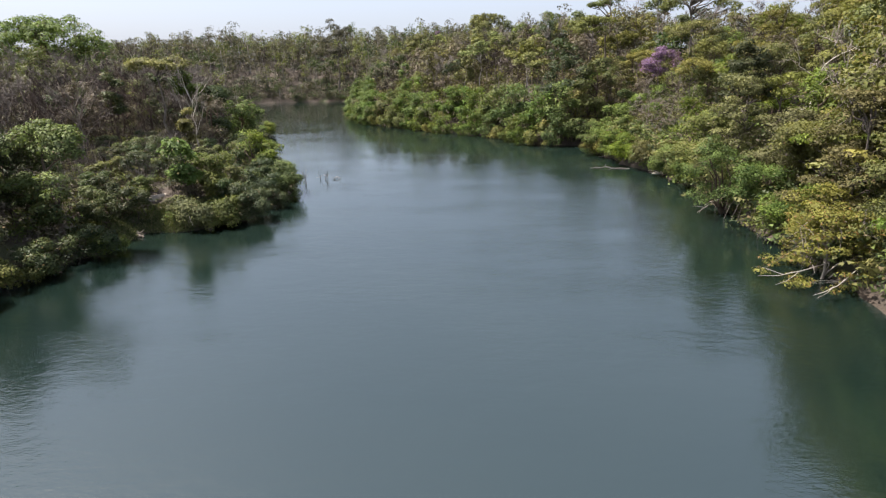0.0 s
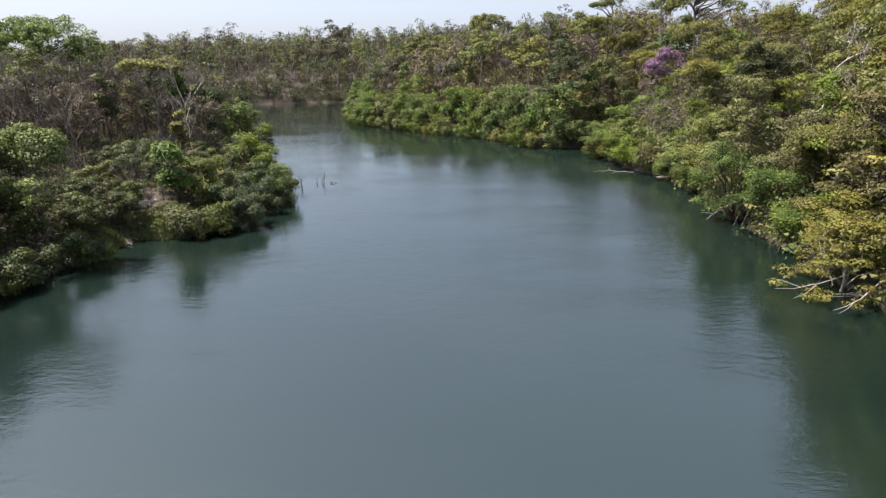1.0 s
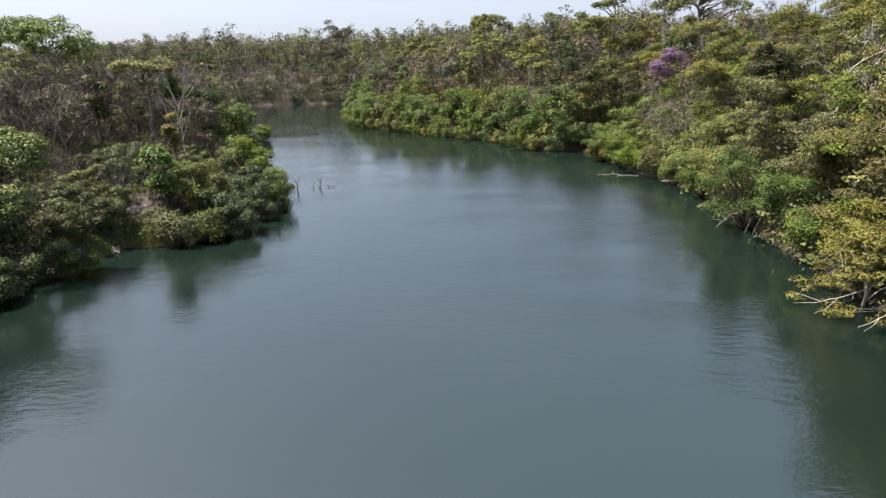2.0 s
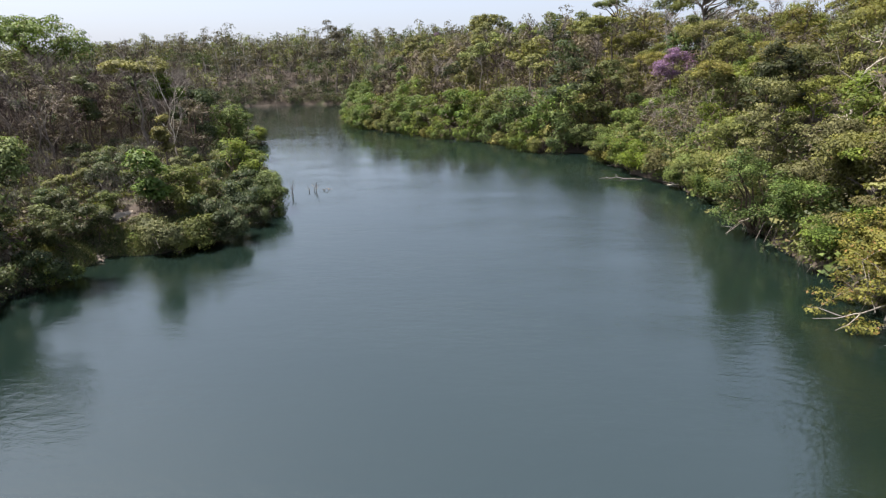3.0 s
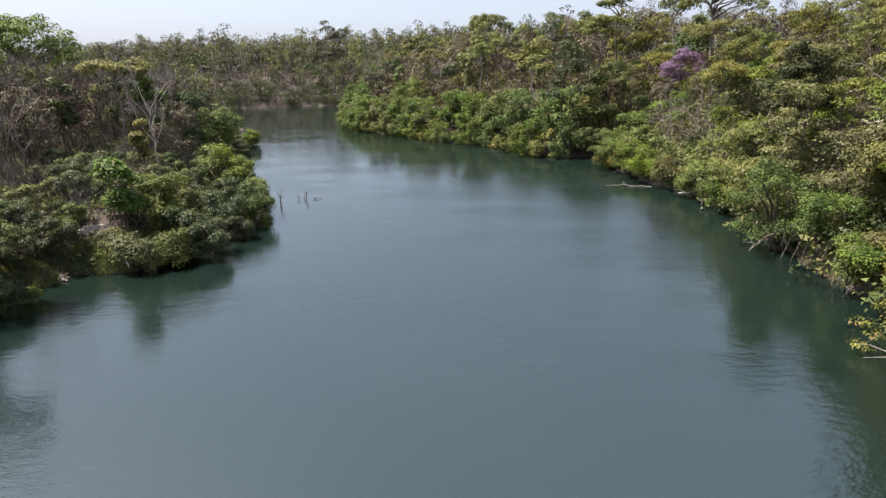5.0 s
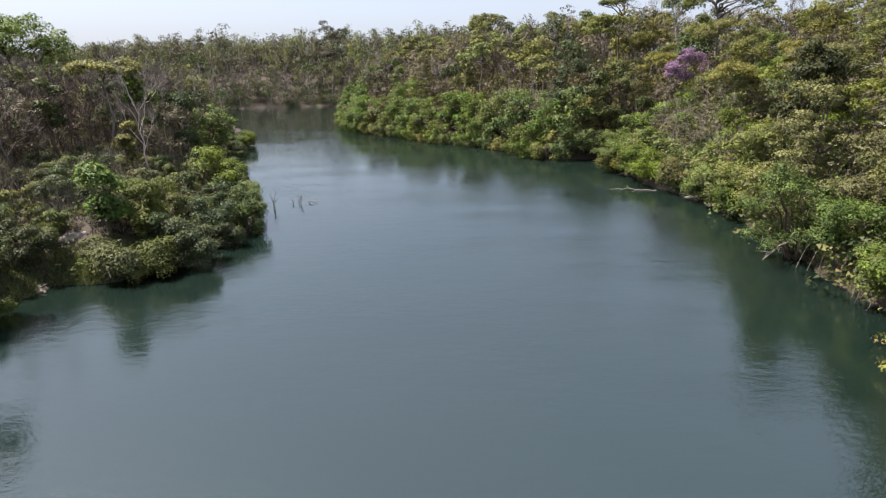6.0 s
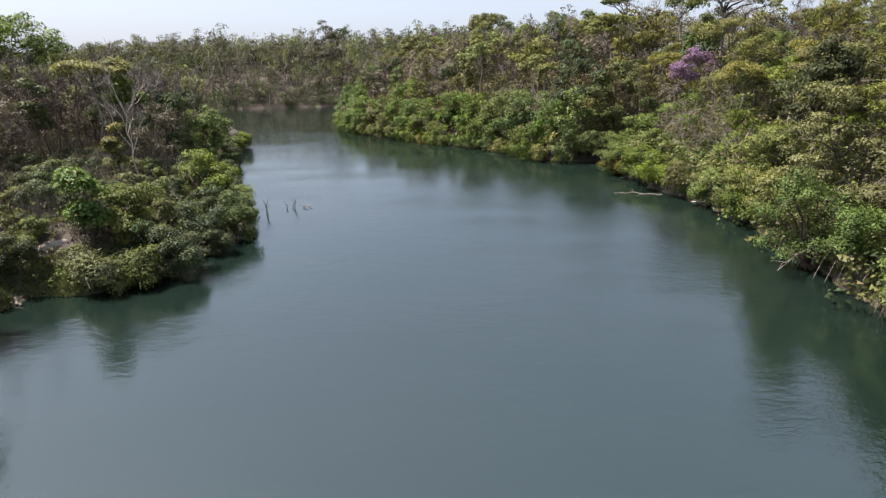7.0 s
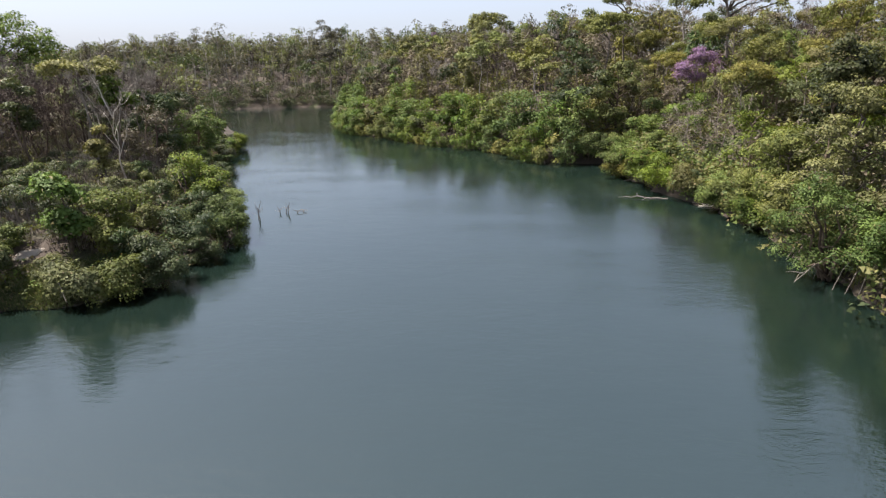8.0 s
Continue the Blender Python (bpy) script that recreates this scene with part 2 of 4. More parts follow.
def terrain(x, y):
    d, right = bank_distance(x, y)
    x, y = np.atleast_1d(np.asarray(x, float)), np.atleast_1d(np.asarray(y, float))
    dry = np.maximum(d, 0)
    hill = 0.5 * (1 - np.exp(-dry / 0.3)) + (18.5 - 3.0 * smooth(y, 100, 130)) * (1 - np.exp(-dry / 25)) + 9 * smooth(y, 225, 360) * smooth(dry, 0, 60)
    flat = 0.55 * (1 - np.exp(-dry / 0.3)) + 3.4 * (1 - np.exp(-dry / 7)) + 0.05 * np.minimum(dry, 110)
    rough = (0.35 * np.sin(x * 0.31 + y * 0.17) + 0.3 * np.sin(y * 0.43 - x * 0.11) + 0.12 * np.sin(x * 1.1) * np.sin(y * 1.3)) * smooth(dry, 0.5, 8)
    bed = -0.25 - 1.9 * smooth(-d, 0, 5)
    return np.where(d > 0, np.where(right, hill, flat) - 0.12 + rough, bed)


def ground_at(x, y):
    return float(terrain(x, y)[0])


def to_water(x, y):
    """The angle, in degrees about z, that points down to the water."""
    e = 0.8
    gx = bank_distance(x + e, y)[0][0] - bank_distance(x - e, y)[0][0]
    gy = bank_distance(x, y + e)[0][0] - bank_distance(x, y - e)[0][0]
    return math.degrees(math.atan2(-gy, -gx))


def quad_mesh(name, verts, quads, materials, index=None, soft=False):
    verts, quads = np.asarray(verts, np.float32), np.asarray(quads, np.int32)
    mesh = bpy.data.meshes.new(name)
    mesh.vertices.add(len(verts))
    mesh.vertices.foreach_set("co", verts.ravel())
    mesh.loops.add(quads.size)
    mesh.loops.foreach_set("vertex_index", quads.ravel())
    mesh.polygons.add(len(quads))
    mesh.polygons.foreach_set("loop_start", np.arange(0, quads.size, quads.shape[1], dtype=np.int32))
    mesh.polygons.foreach_set("use_smooth", np.full(len(quads), soft))
    for m in materials:
        mesh.materials.append(m)
    if index is not None:
        mesh.polygons.foreach_set("material_index", np.asarray(index, np.int32))
    mesh.update(calc_edges=True)
    mesh.validate()
    return mesh


def sheet(name, xs, ys, height, material):
    gx, gy = np.meshgrid(xs, ys)
    verts = np.column_stack([gx.ravel(), gy.ravel(), height(gx.ravel(), gy.ravel())])
    n = len(xs)
    i = (np.arange(len(ys) - 1)[:, None] * n + np.arange(n - 1)[None, :]).ravel()
    return new(name, quad_mesh(name, verts, np.column_stack([i, i + 1, i + 1 + n, i + n]), [material], soft=True))


XS = np.concatenate([[-3500, -2200, -1400, -900, -650], np.arange(-480, -120, 8), np.arange(-120, -46, 2.5), np.arange(-46, -14, 0.7), np.arange(-14, 18, 4),
                     np.arange(18, 40, 0.9), np.arange(44, 90, 2.5), np.arange(90, 260, 8), [300, 420, 650, 900, 1400, 2200, 3500]])
YS = np.concatenate([[-3500, -2000, -1000, -500, -300], np.arange(-200, 20, 8), np.arange(20, 118, 1.3), np.arange(118, 210, 2.0), np.arange(210, 440, 5),
                     [460, 500, 600, 800, 1200, 2000, 3500]])
tagged(sheet("ground", XS, YS, terrain, GROUND), "forest floor of brown leaf litter sloping to the river", "ground", kind="structure")
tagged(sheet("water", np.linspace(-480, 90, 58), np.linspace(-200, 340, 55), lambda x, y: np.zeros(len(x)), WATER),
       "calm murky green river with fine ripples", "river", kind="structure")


# ---------------------------------------------------------------- plant building
class Shape:
    """Gathers faces that all have the same number of sides."""

    def __init__(self):
        self.verts, self.quads, self.count, self.limbs, self.normals = [], [], 0, [], []

    def add(self, verts, quads, normals=None):
        if normals is not None:
            self.normals.append(normals)
        self.verts.append(np.asarray(verts, float))
        self.quads.append(np.asarray(quads, int) + self.count)
        self.count += len(verts)

    def arrays(self):
        return np.concatenate(self.verts), np.concatenate(self.quads)

    def mesh(self, name, material, soft=False):
        v, q = self.arrays()
        n = np.concatenate(self.normals) if self.normals else None
        rounded = n is not None and len(n) == len(v)
        mesh = quad_mesh(name, v, q, [material], soft=soft or rounded)
        if rounded:
            mesh.normals_split_custom_set_from_vertices(n.tolist())
        return mesh


def unit(v):
    return v / np.maximum(np.linalg.norm(v, axis=-1, keepdims=True), 1e-9)


def tube(shape, pts, radii, sides=5):
    pts, radii = np.asarray(pts, float), np.asarray(radii, float)
    t = unit(np.gradient(pts, axis=0))
    ref = np.array([0.0, 0.0, 1.0]) if abs(t[:, 2].mean()) < 0.8 else np.array([1.0, 0.15, 0.0])
    u = unit(np.cross(t, ref))
    v = np.cross(t, u)
    a = np.arange(sides) * 2 * np.pi / sides
    ring = u[:, None] * np.cos(a)[None, :, None] + v[:, None] * np.sin(a)[None, :, None]
    verts = (pts[:, None] + ring * radii[:, None, None]).reshape(-1, 3)
    i, j = np.meshgrid(np.arange(len(pts) - 1), np.arange(sides), indexing="ij")
    k = (j + 1) % sides
    shape.add(verts, np.stack([i * sides + j, i * sides + k, (i + 1) * sides + k, (i + 1) * sides + j], -1).reshape(-1, 4))


def bent(rng, a, b, n=5, sag=0.0, wander=0.06):
    a, b = np.asarray(a, float), np.asarray(b, float)
    k = np.linspace(0, 1, n)[:, None]
    length = np.linalg.norm(b - a)
    pts = a + (b - a) * k
    pts[:, 2] += sag * length * np.sin(np.pi * k[:, 0])
    pts[1:-1] += rng.normal(0, wander * length, (n - 2, 3))
    return pts


def ribbons(shape, rng, a, b, width):
    """Thin twigs from points a to points b, each narrowing to its tip."""
    side = unit(np.cross(b - a, rng.normal(0, 1, a.shape)))
    w = np.broadcast_to(np.asarray(width, float), (len(a),))[:, None]
    verts = np.stack([a - side * w, a + side * w, b], 1).reshape(-1, 3)
    shape.add(verts, np.arange(len(verts)).reshape(-1, 3))


def leaves(shape, rng, at, outward, length, width, up=0.45, loose=0.42):
    """Pointed leaf sprays at the points given, facing roughly outward and up; their shading follows the rounded clump."""
    n = len(at)
    facing = outward * 0.9 + np.array([0, 0, up])
    normal = unit(facing + rng.normal(0, loose, (n, 3)))
    along = unit(np.cross(normal, rng.normal(0, 1, (n, 3))))
    side = np.cross(normal, along)
    size = rng.uniform(0.6, 1.35, (n, 1))
    l, w = length * size, width * size * rng.uniform(0.8, 1.25, (n, 1))
    base = at - along * l * 0.45
    skew = rng.uniform(0.3, 0.7, (n, 1))
    verts = np.stack([base, base + along * l - side * w * 0.15, base + along * l * skew + side * w], 1).reshape(-1, 3)
    soft = unit(facing + rng.normal(0, 0.22, (n, 3)))
    shape.add(verts, np.arange(3 * n).reshape(-1, 3), np.repeat(soft, 3, axis=0))


def clump_leaves(shape, rng, centres, radii, per, length, width, flat=0.6, up=0.45):
    """Leaves on uneven, flattened pads round the centres, dense on top and open below."""
    counts = np.maximum(3, (per * (radii / radii.mean()) ** 2 * rng.uniform(0.6, 1.3, len(radii))).astype(int))
    which = np.repeat(np.arange(len(radii)), counts)
    out = unit(rng.normal(0, 1, (len(which), 3)) + np.array([0, 0, 0.55]))
    reach = radii[which, None] * (0.45 + 0.60 * rng.random((len(which), 1)) ** 0.7)
    at = centres[which] + out * reach * np.array([1, 1, flat])
    leaves(shape, rng, at, out, length, width, up)


def on_boughs(rng, centres, reach, n, squash=0.75):
    """Spots over the upper side of the boughs, which are rounded masses of their own, so that gaps stay between them."""
    share = reach ** 2 / (reach ** 2).sum()
    which = np.concatenate([np.arange(len(reach)), rng.choice(len(reach), max(0, n - len(reach)), p=share)])[:n]
    out = unit(rng.normal(0, 1, (n, 3)) + np.array([0, 0, 0.6]))
    spot = centres[which] + out * (reach[which] * rng.uniform(0.55, 1.0, n))[:, None] * np.array([1, 1, squash])
    return spot[rng.permutation(n)]


def crown_points(rng, kind, n, height, radius, base):
    """Where a crown's clumps sit."""
    deep = height - base
    if kind == "umbrella":
        m = max(5, n // 7)
        a, r = np.arange(m) * 2.4 + rng.normal(0, 0.3, m), radius * 0.78 * np.sqrt((np.arange(m) + 0.4) / m)
        z = height - deep * (0.20 + 0.34 * (r / radius) ** 2 + 0.16 * rng.random(m))
        return on_boughs(rng, np.column_stack([r * np.cos(a), r * np.sin(a), z]), radius * rng.uniform(0.20, 0.36, m), n, 0.45)
    if kind == "layered":
        shelf = rng.integers(0, 5, n) / 4.0
        r, a = radius * np.sqrt(rng.random(n)) * (1.05 - 0.55 * shelf), rng.random(n) * 2 * np.pi
        z = base + deep * (0.12 + 0.80 * shelf) + rng.normal(0, 0.05 * deep, n) - 0.08 * r
        lobes = 1 + 0.2 * np.sin(a * 3 + rng.random() * 6)
        return np.column_stack([r * np.cos(a) * lobes, r * np.sin(a) * lobes, z])
    if kind == "column":
        m = max(4, n // 6)
        k = (np.arange(m) + rng.random(m) * 0.8) / m
        a = np.arange(m) * 2.4
        r = radius * 0.45 * (0.5 + 0.5 * np.sin(k * 3.0 + 0.3))
        return on_boughs(rng, np.column_stack([r * np.cos(a), r * np.sin(a), base + deep * (0.05 + 0.83 * k)]), radius * rng.uniform(0.45, 0.7, m), n)
    m = max(6, n // 6)
    v = unit(rng.normal(0, 1, (m, 3)) + np.array([0, 0, 0.35]))
    v *= rng.uniform(0.55, 0.85, (m, 1))
    centre = np.column_stack([v[:, 0] * radius, v[:, 1] * radius, base + deep * (0.38 + 0.50 * v[:, 2])])
    return on_boughs(rng, centre, radius * rng.uniform(0.30, 0.52, m), n)


def leafy_arrays(seed, kind, height, radius, base, clumps, per, leaf, trunk=0.16, clump=1.0, flat=0.6, thin=False):
    """Wood and leaves of a broad-leaved tree."""
    rng = np.random.default_rng(seed)
    wood, crown = Shape(), Shape()
    tips = crown_points(rng, kind, clumps, height, radius, base)
    top = base + (height - base) * 0.72
    stem = bent(rng, (0, 0, -0.4), (rng.normal(0, 0.06 * height), rng.normal(0, 0.06 * height), top), 7, 0, 0.018)
    tube(wood, stem, np.linspace(1.0, 0.28, 7) ** 1.1 * trunk * np.array([1.45, 1.05, 1, 1, 1, 1, 1]), 5 if thin else 7)
    mains = tips[: max(4, clumps // 5)]
    arms = []
    for tip in mains:
        k = np.clip((tip[2] - 0.55 * np.hypot(tip[0], tip[1])) / top, base / top * 0.55, 0.95)
        start = stem[0] + (stem[-1] - stem[0]) * k
        start = np.array([np.interp(start[2], stem[:, 2], stem[:, c]) for c in range(3)])
        arm = bent(rng, start, tip, 5, 0.08, 0.05)
        arms.append(arm)
        tube(wood, arm, np.linspace(0.48, 0.10, 5) * trunk, 3 if thin else 5)
    joints = np.concatenate([a[2:] for a in arms])
    rest = tips[len(mains):]
    for tip in rest:
        start = joints[np.argmin(np.linalg.norm(joints - tip, axis=1) + rng.random(len(joints)) * 0.4)]
        tube(wood, bent(rng, start, tip, 3, 0.05, 0.06), np.array([0.16, 0.10, 0.05]) * trunk, 3)
    radii = clump * rng.uniform(0.65, 1.25, clumps)
    clump_leaves(crown, rng, tips, radii, per, leaf, leaf * 0.55, flat)
    return wood, crown


def shrub_arrays(seed, height, radius, clumps, per, leaf, lean=0.35, clump=0.85, skirt=0.15):
    """A many-stemmed riverside shrub that leans to its +x, with leaves hanging almost to its foot."""
    rng = np.random.default_rng(seed)
    wood, crown = Shape(), Shape()
    m = max(6, clumps // 5)
    v = unit(rng.normal(0, 1, (m, 3)))
    v[:, 2] = np.abs(v[:, 2])
    v[: m // 3, 2] *= 0.15
    v *= rng.uniform(0.55, 0.88, (m, 1))
    v[:, :2] *= np.clip(0.62 + 1.1 * v[:, 2:], 0.62, 1.0)
    centre = np.column_stack([v[:, 0] * radius + lean * radius * (0.35 + 0.9 * np.sin(np.clip(v[:, 2] * 3.2 + 0.25, 0, 3.14))), v[:, 1] * radius,
                              height * (skirt + 0.08 + (0.80 - skirt) * v[:, 2])])
    tips = on_boughs(rng, centre, radius * rng.uniform(0.25, 0.42, m), clumps)
    tips[:, 2] = np.clip(tips[:, 2], height * skirt * 0.6, height)
    foot = np.column_stack([rng.normal(-0.2, 0.25, 7), rng.normal(0, 0.35, 7), np.full(7, -0.5)])
    knees = []
    for i in range(7):
        knee = bent(rng, foot[i], tips[i] * np.array([0.75, 0.75, 0.8]), 5, 0.12, 0.06)
        knees.append(knee)
        tube(wood, knee, np.linspace(0.075, 0.03, 5) * height / 5, 5)
    joints = np.concatenate([k[1:] for k in knees])
    for tip in tips:
        start = joints[np.argmin(np.linalg.norm(joints - tip, axis=1))]
        tube(wood, bent(rng, start, tip, 3, 0.06, 0.06), (0.028, 0.018, 0.008), 3)
    clump_leaves(crown, rng, tips, clump * rng.uniform(0.6, 1.3, clumps), per, leaf * 0.86, leaf * 0.48, 0.7)
    return wood, crown


def bare_arrays(seed, height, spread=0.5, trunk=0.13, limbs=6, fine=5, twig=0.022, levels=3, split=False):
    """A leafless tree: trunk and limbs as tubes, the last twigs as thin blades."""
    rng = np.random.default_rng(seed)
    wood, twigs = Shape(), Shape()
    stem = bent(rng, (0, 0, -0.4), (rng.normal(0, 0.05 * height), rng.normal(0, 0.05 * height), height * 0.82), 8, 0, 0.016)
    tube(wood, stem, np.linspace(1, 0.22, 8) * trunk * np.array([1.4, 1.05, 1, 1, 1, 1, 1, 1]), 6)
    ends = []

    limb_shapes = []

    def grow(start, way, length, radius, level):
        wood = limb_shapes[-1]
        tip = start + way * length
        pts = bent(rng, start, tip, 4, 0.05, 0.07)
        tube(wood, pts, np.linspace(radius, radius * 0.45, 4), 4 if level < 2 else 3)
        if level >= levels:
            ends.append((pts[1], pts[2], pts[3], way, length))
            return
        for k in range(3 if level else 4):
            at = pts[1 + k % 3] if k else pts[3]
            new_way = unit(way + rng.normal(0, spread * 0.85, 3) + np.array([0, 0, 0.22]))
            grow(at, new_way, length * rng.uniform(0.5, 0.72), radius * 0.5, level + 1)

    for k in range(limbs):
        z = height * (0.34 + 0.48 * k / max(1, limbs - 1))
        start = np.array([np.interp(z, stem[:, 2], stem[:, c]) for c in range(3)])
        a = k * 2.4 + rng.normal(0, 0.4)
        way = unit(np.array([np.cos(a), np.sin(a), rng.uniform(0.5, 1.3)]) * np.array([spread * 2, spread * 2, 1]))
        limb_shapes.append(Shape())
        grow(start, way, height * rng.uniform(0.20, 0.30), trunk * 0.36, 1)
    a, b = [], []
    for p1, p2, p3, way, length in ends:
        for _ in range(fine):
            start = (p1, p2, p3)[rng.integers(0, 3)]
            tip = start + unit(way + rng.normal(0, 0.6, 3) + np.array([0, 0, 0.15])) * length * rng.uniform(0.5, 1.1)
            a.append(start), b.append(tip)
            mid = start + (tip - start) * rng.uniform(0.3, 0.7)
            a.append(mid), b.append(mid + unit(tip - start + rng.normal(0, 0.5, 3) * length) * length * rng.uniform(0.25, 0.6))
    ribbons(twigs, rng, np.array(a), np.array(b), twig)
    fit = height / max(v[:, 2].max() for v in twigs.verts)
    for shape in (wood, twigs, *limb_shapes):
        shape.verts = [v * fit for v in shape.verts]
    if split:
        wood.limbs = limb_shapes
    else:
        for limb in limb_shapes:
            wood.add(*limb.arrays())
    return wood, twigs


def part(name, mesh, parent, label=""):
    ob = new(name, mesh)
    ob.parent = parent
    if label:
        ob["label"] = label
    return ob


def plant(name, wood, leaf_shape, bark, leaf_mat, label, category, group="", crown_name="crown"):
    root = tagged(new(name), label, category, group)
    root.empty_display_size = 0.3
    trunk = part("trunk", wood.mesh("trunk", bark, soft=True), root)
    for limb in wood.limbs:
        part("limb", limb.mesh("limb", bark, soft=True), trunk)
    crown = part(crown_name, leaf_shape.mesh(crown_name, leaf_mat), root)
    if leaf_mat in (TWIG_BROWN, TWIG_GREY):
        tagged(crown, "fine leafless twigs of the crown", kind="stuff")
    return root


def stand(x, y, turn=0.0, size=1.0, tall=1.0, lean=(0.0, 0.0), sink=0.05):
    return pose(x, y, ground_at(x, y) - sink, lean[0], lean[1], turn) @ Matrix.Diagonal((size, size, size * tall, 1))


def set_out(kinds, spots):
    """Puts copies of the plants in kinds on the spots (kind, pose); the first of each kind is the plant itself."""
    first = {}
    for k, m in spots:
        if k in first:
            copy_thing(kinds[k], m)
        else:
            first[k] = m
    for k, ob in enumerate(kinds):
        if k in first:
            ob.matrix_basis = first[k]
        else:
            for o in (*ob.children_recursive, ob):
                bpy.data.objects.remove(o)


rnd = random.Random(11)
CELLS = {}


def take(x, y, gap):
    CELLS.setdefault((int(x // 8), int(y // 8)), []).append((x, y, gap))


def room(x, y, gap):
    """Whether no plant stands nearer than gap; if so the spot is taken."""
    cx, cy = int(x // 8), int(y // 8)
    for i in (cx - 1, cx, cx + 1):
        for j in (cy - 1, cy, cy + 1):
            for px, py, pg in CELLS.get((i, j), ()):
                g = 0.5 * (gap + pg)
                if (px - x) ** 2 + (py - y) ** 2 < g * g:
                    return False
    take(x, y, gap)
    return True


def candidates(n, xs, ys, depth, side=None):
    """Random spots in a box of the plan whose distance from the water lies within depth; side True: the right bank's."""
    x = np.array([rnd.uniform(*xs) for _ in range(n)])
    y = np.array([rnd.uniform(*ys) for _ in range(n)])
    d, right = bank_distance(x, y)
    ok = (d > depth[0]) & (d < depth[1])
    if side is not None:
        ok &= right == side
    return list(zip(x[ok].tolist(), y[ok].tolist(), d[ok].tolist()))


def along(bank, step, jitter=0.4):
    """Points along a bank, about step apart."""
    for (ax, ay), (bx, by) in zip(bank, bank[1:]):
        n = max(1, round(math.hypot(bx - ax, by - ay) / step))
        for i in range(n):
            k = (i + rnd.uniform(0.5 - jitter, 0.5 + jitter)) / n
            yield ax + (bx - ax) * k, ay + (by - ay) * k


def shifted(x, y, inland):
    a = radians(to_water(x, y))
    return x - inland * math.cos(a), y - inland * math.sin(a)


# ---------------------------------------------------------------- single trees with a place of their own
def single(name, arrays, bark, leaf_mat, label, x, y, turn=0, size=1.0, tall=1.0, lean=(0, 0), gap=4.0, category="tree", crown_name="crown", sink=0.05):
    root = plant(name, *arrays, bark, leaf_mat, label, category, crown_name=crown_name)
    root.matrix_basis = stand(x, y, turn, size, tall, lean, sink)
    take(x, y, gap)
    return root


def top_to(x, y, z):
    """The height of a tree at x, y whose top is at z."""
    return z - ground_at(x, y)


h = top_to(-93, 137, 29.8)
single("umbrella_tree", leafy_arrays(101, "dome", h, 13.0, h * 0.30, 150, 120, 0.5, 0.42, 2.1, 0.5), BARK_BROWN, LEAF_FRESH,
       "tall spreading tree with a fresh green flat crown above bare forest", -95, 137, gap=14)
h = top_to(-76, 104, 20.0)
single("umbrella_tree", leafy_arrays(143, "dome", h, 9.0, h * 0.25, 90, 101, 0.38, 0.35, 1.7, 0.5), BARK_BROWN, LEAF_FRESH,
       "broad green tree below a taller flat-crowned one", -76, 104, gap=9)
h = top_to(-42, 85, 18.2)
single("umbrella_tree", leafy_arrays(102, "umbrella", h, 4.6, h * 0.62, 46, 92, 0.3, 0.2, 1.0, 0.5), BARK_GREY, LEAF_OLIVE,
       "flat-topped tree with olive leaves among leafless trees", -42, 84, gap=5)
h = top_to(-47.5, 82, 15.0)
single("evergreen_tree", leafy_arrays(103, "column", h, 1.8, h * 0.45, 34, 101, 0.3, 0.18, 0.9), BARK_BROWN, LEAF_DARK,
       "slim dark evergreen tree among leafless trees", -47.5, 80.5, gap=4.5)
h = top_to(-39, 82.5, 15.5)
single("evergreen_tree", leafy_arrays(104, "dome", h, 2.6, h * 0.62, 30, 92, 0.3, 0.18, 0.9), BARK_BROWN, LEAF_BRIGHT,
       "green-crowned tree behind a bleached dead tree", -38.5, 83, gap=4.5)
h = top_to(-32.3, 70, 11.0)
single("vine_tree", leafy_arrays(105, "column", h, 1.15, h * 0.30, 26, 97, 0.27, 0.12, 0.7), BARK_GREY, LEAF_OLIVE,
       "slender tree wrapped in climbing vines", -32.3, 69.5, gap=4)
h = top_to(-26.4, 54.6, 8.8)
single("vine_tree", leafy_arrays(106, "column", h, 1.7, h * 0.18, 40, 105, 0.27, 0.12, 0.85), BARK_BROWN, LEAF_BRIGHT,
       "bushy tree smothered in bright climbing vines", -26.6, 54.6, gap=3)
h = top_to(-37.5, 104, 11.3)
single("round_tree", leafy_arrays(107, "dome", h, 5.0, h * 0.28, 70, 109, 0.31, 0.25, 1.2), BARK_BROWN, LEAF_BRIGHT,
       "round dense green tree at the river's edge", -38.5, 104, gap=7)
h = top_to(-32.4, 43.8, 12.8)
single("riverside_tree", leafy_arrays(108, "dome", h, 3.3, h * 0.28, 64, 150, 0.22, 0.2, 0.95), BARK_BROWN, LEAF_BRIGHT,
       "leafy green tree with bright upper boughs on the bank", -32.4, 43.8, gap=2.5)
h = top_to(-35.5, 43, 12.0)
single("riverside_tree", leafy_arrays(109, "dome", h, 3.8, h * 0.12, 76, 150, 0.23, 0.24, 1.1), BARK_BROWN, LEAF_DARK,
       "tall leafy green tree beside the low bank", -36.4, 44.0, gap=3)
h = top_to(-36, 38, 7.4)
single("dry_tree", leafy_arrays(110, "dome", h, 3.2, h * 0.2, 46, 92, 0.27, 0.16, 0.95), BARK_BROWN, LEAF_DRY,
       "half-dead tree with russet withered leaves on the bank", -36.3, 39.5, gap=3)

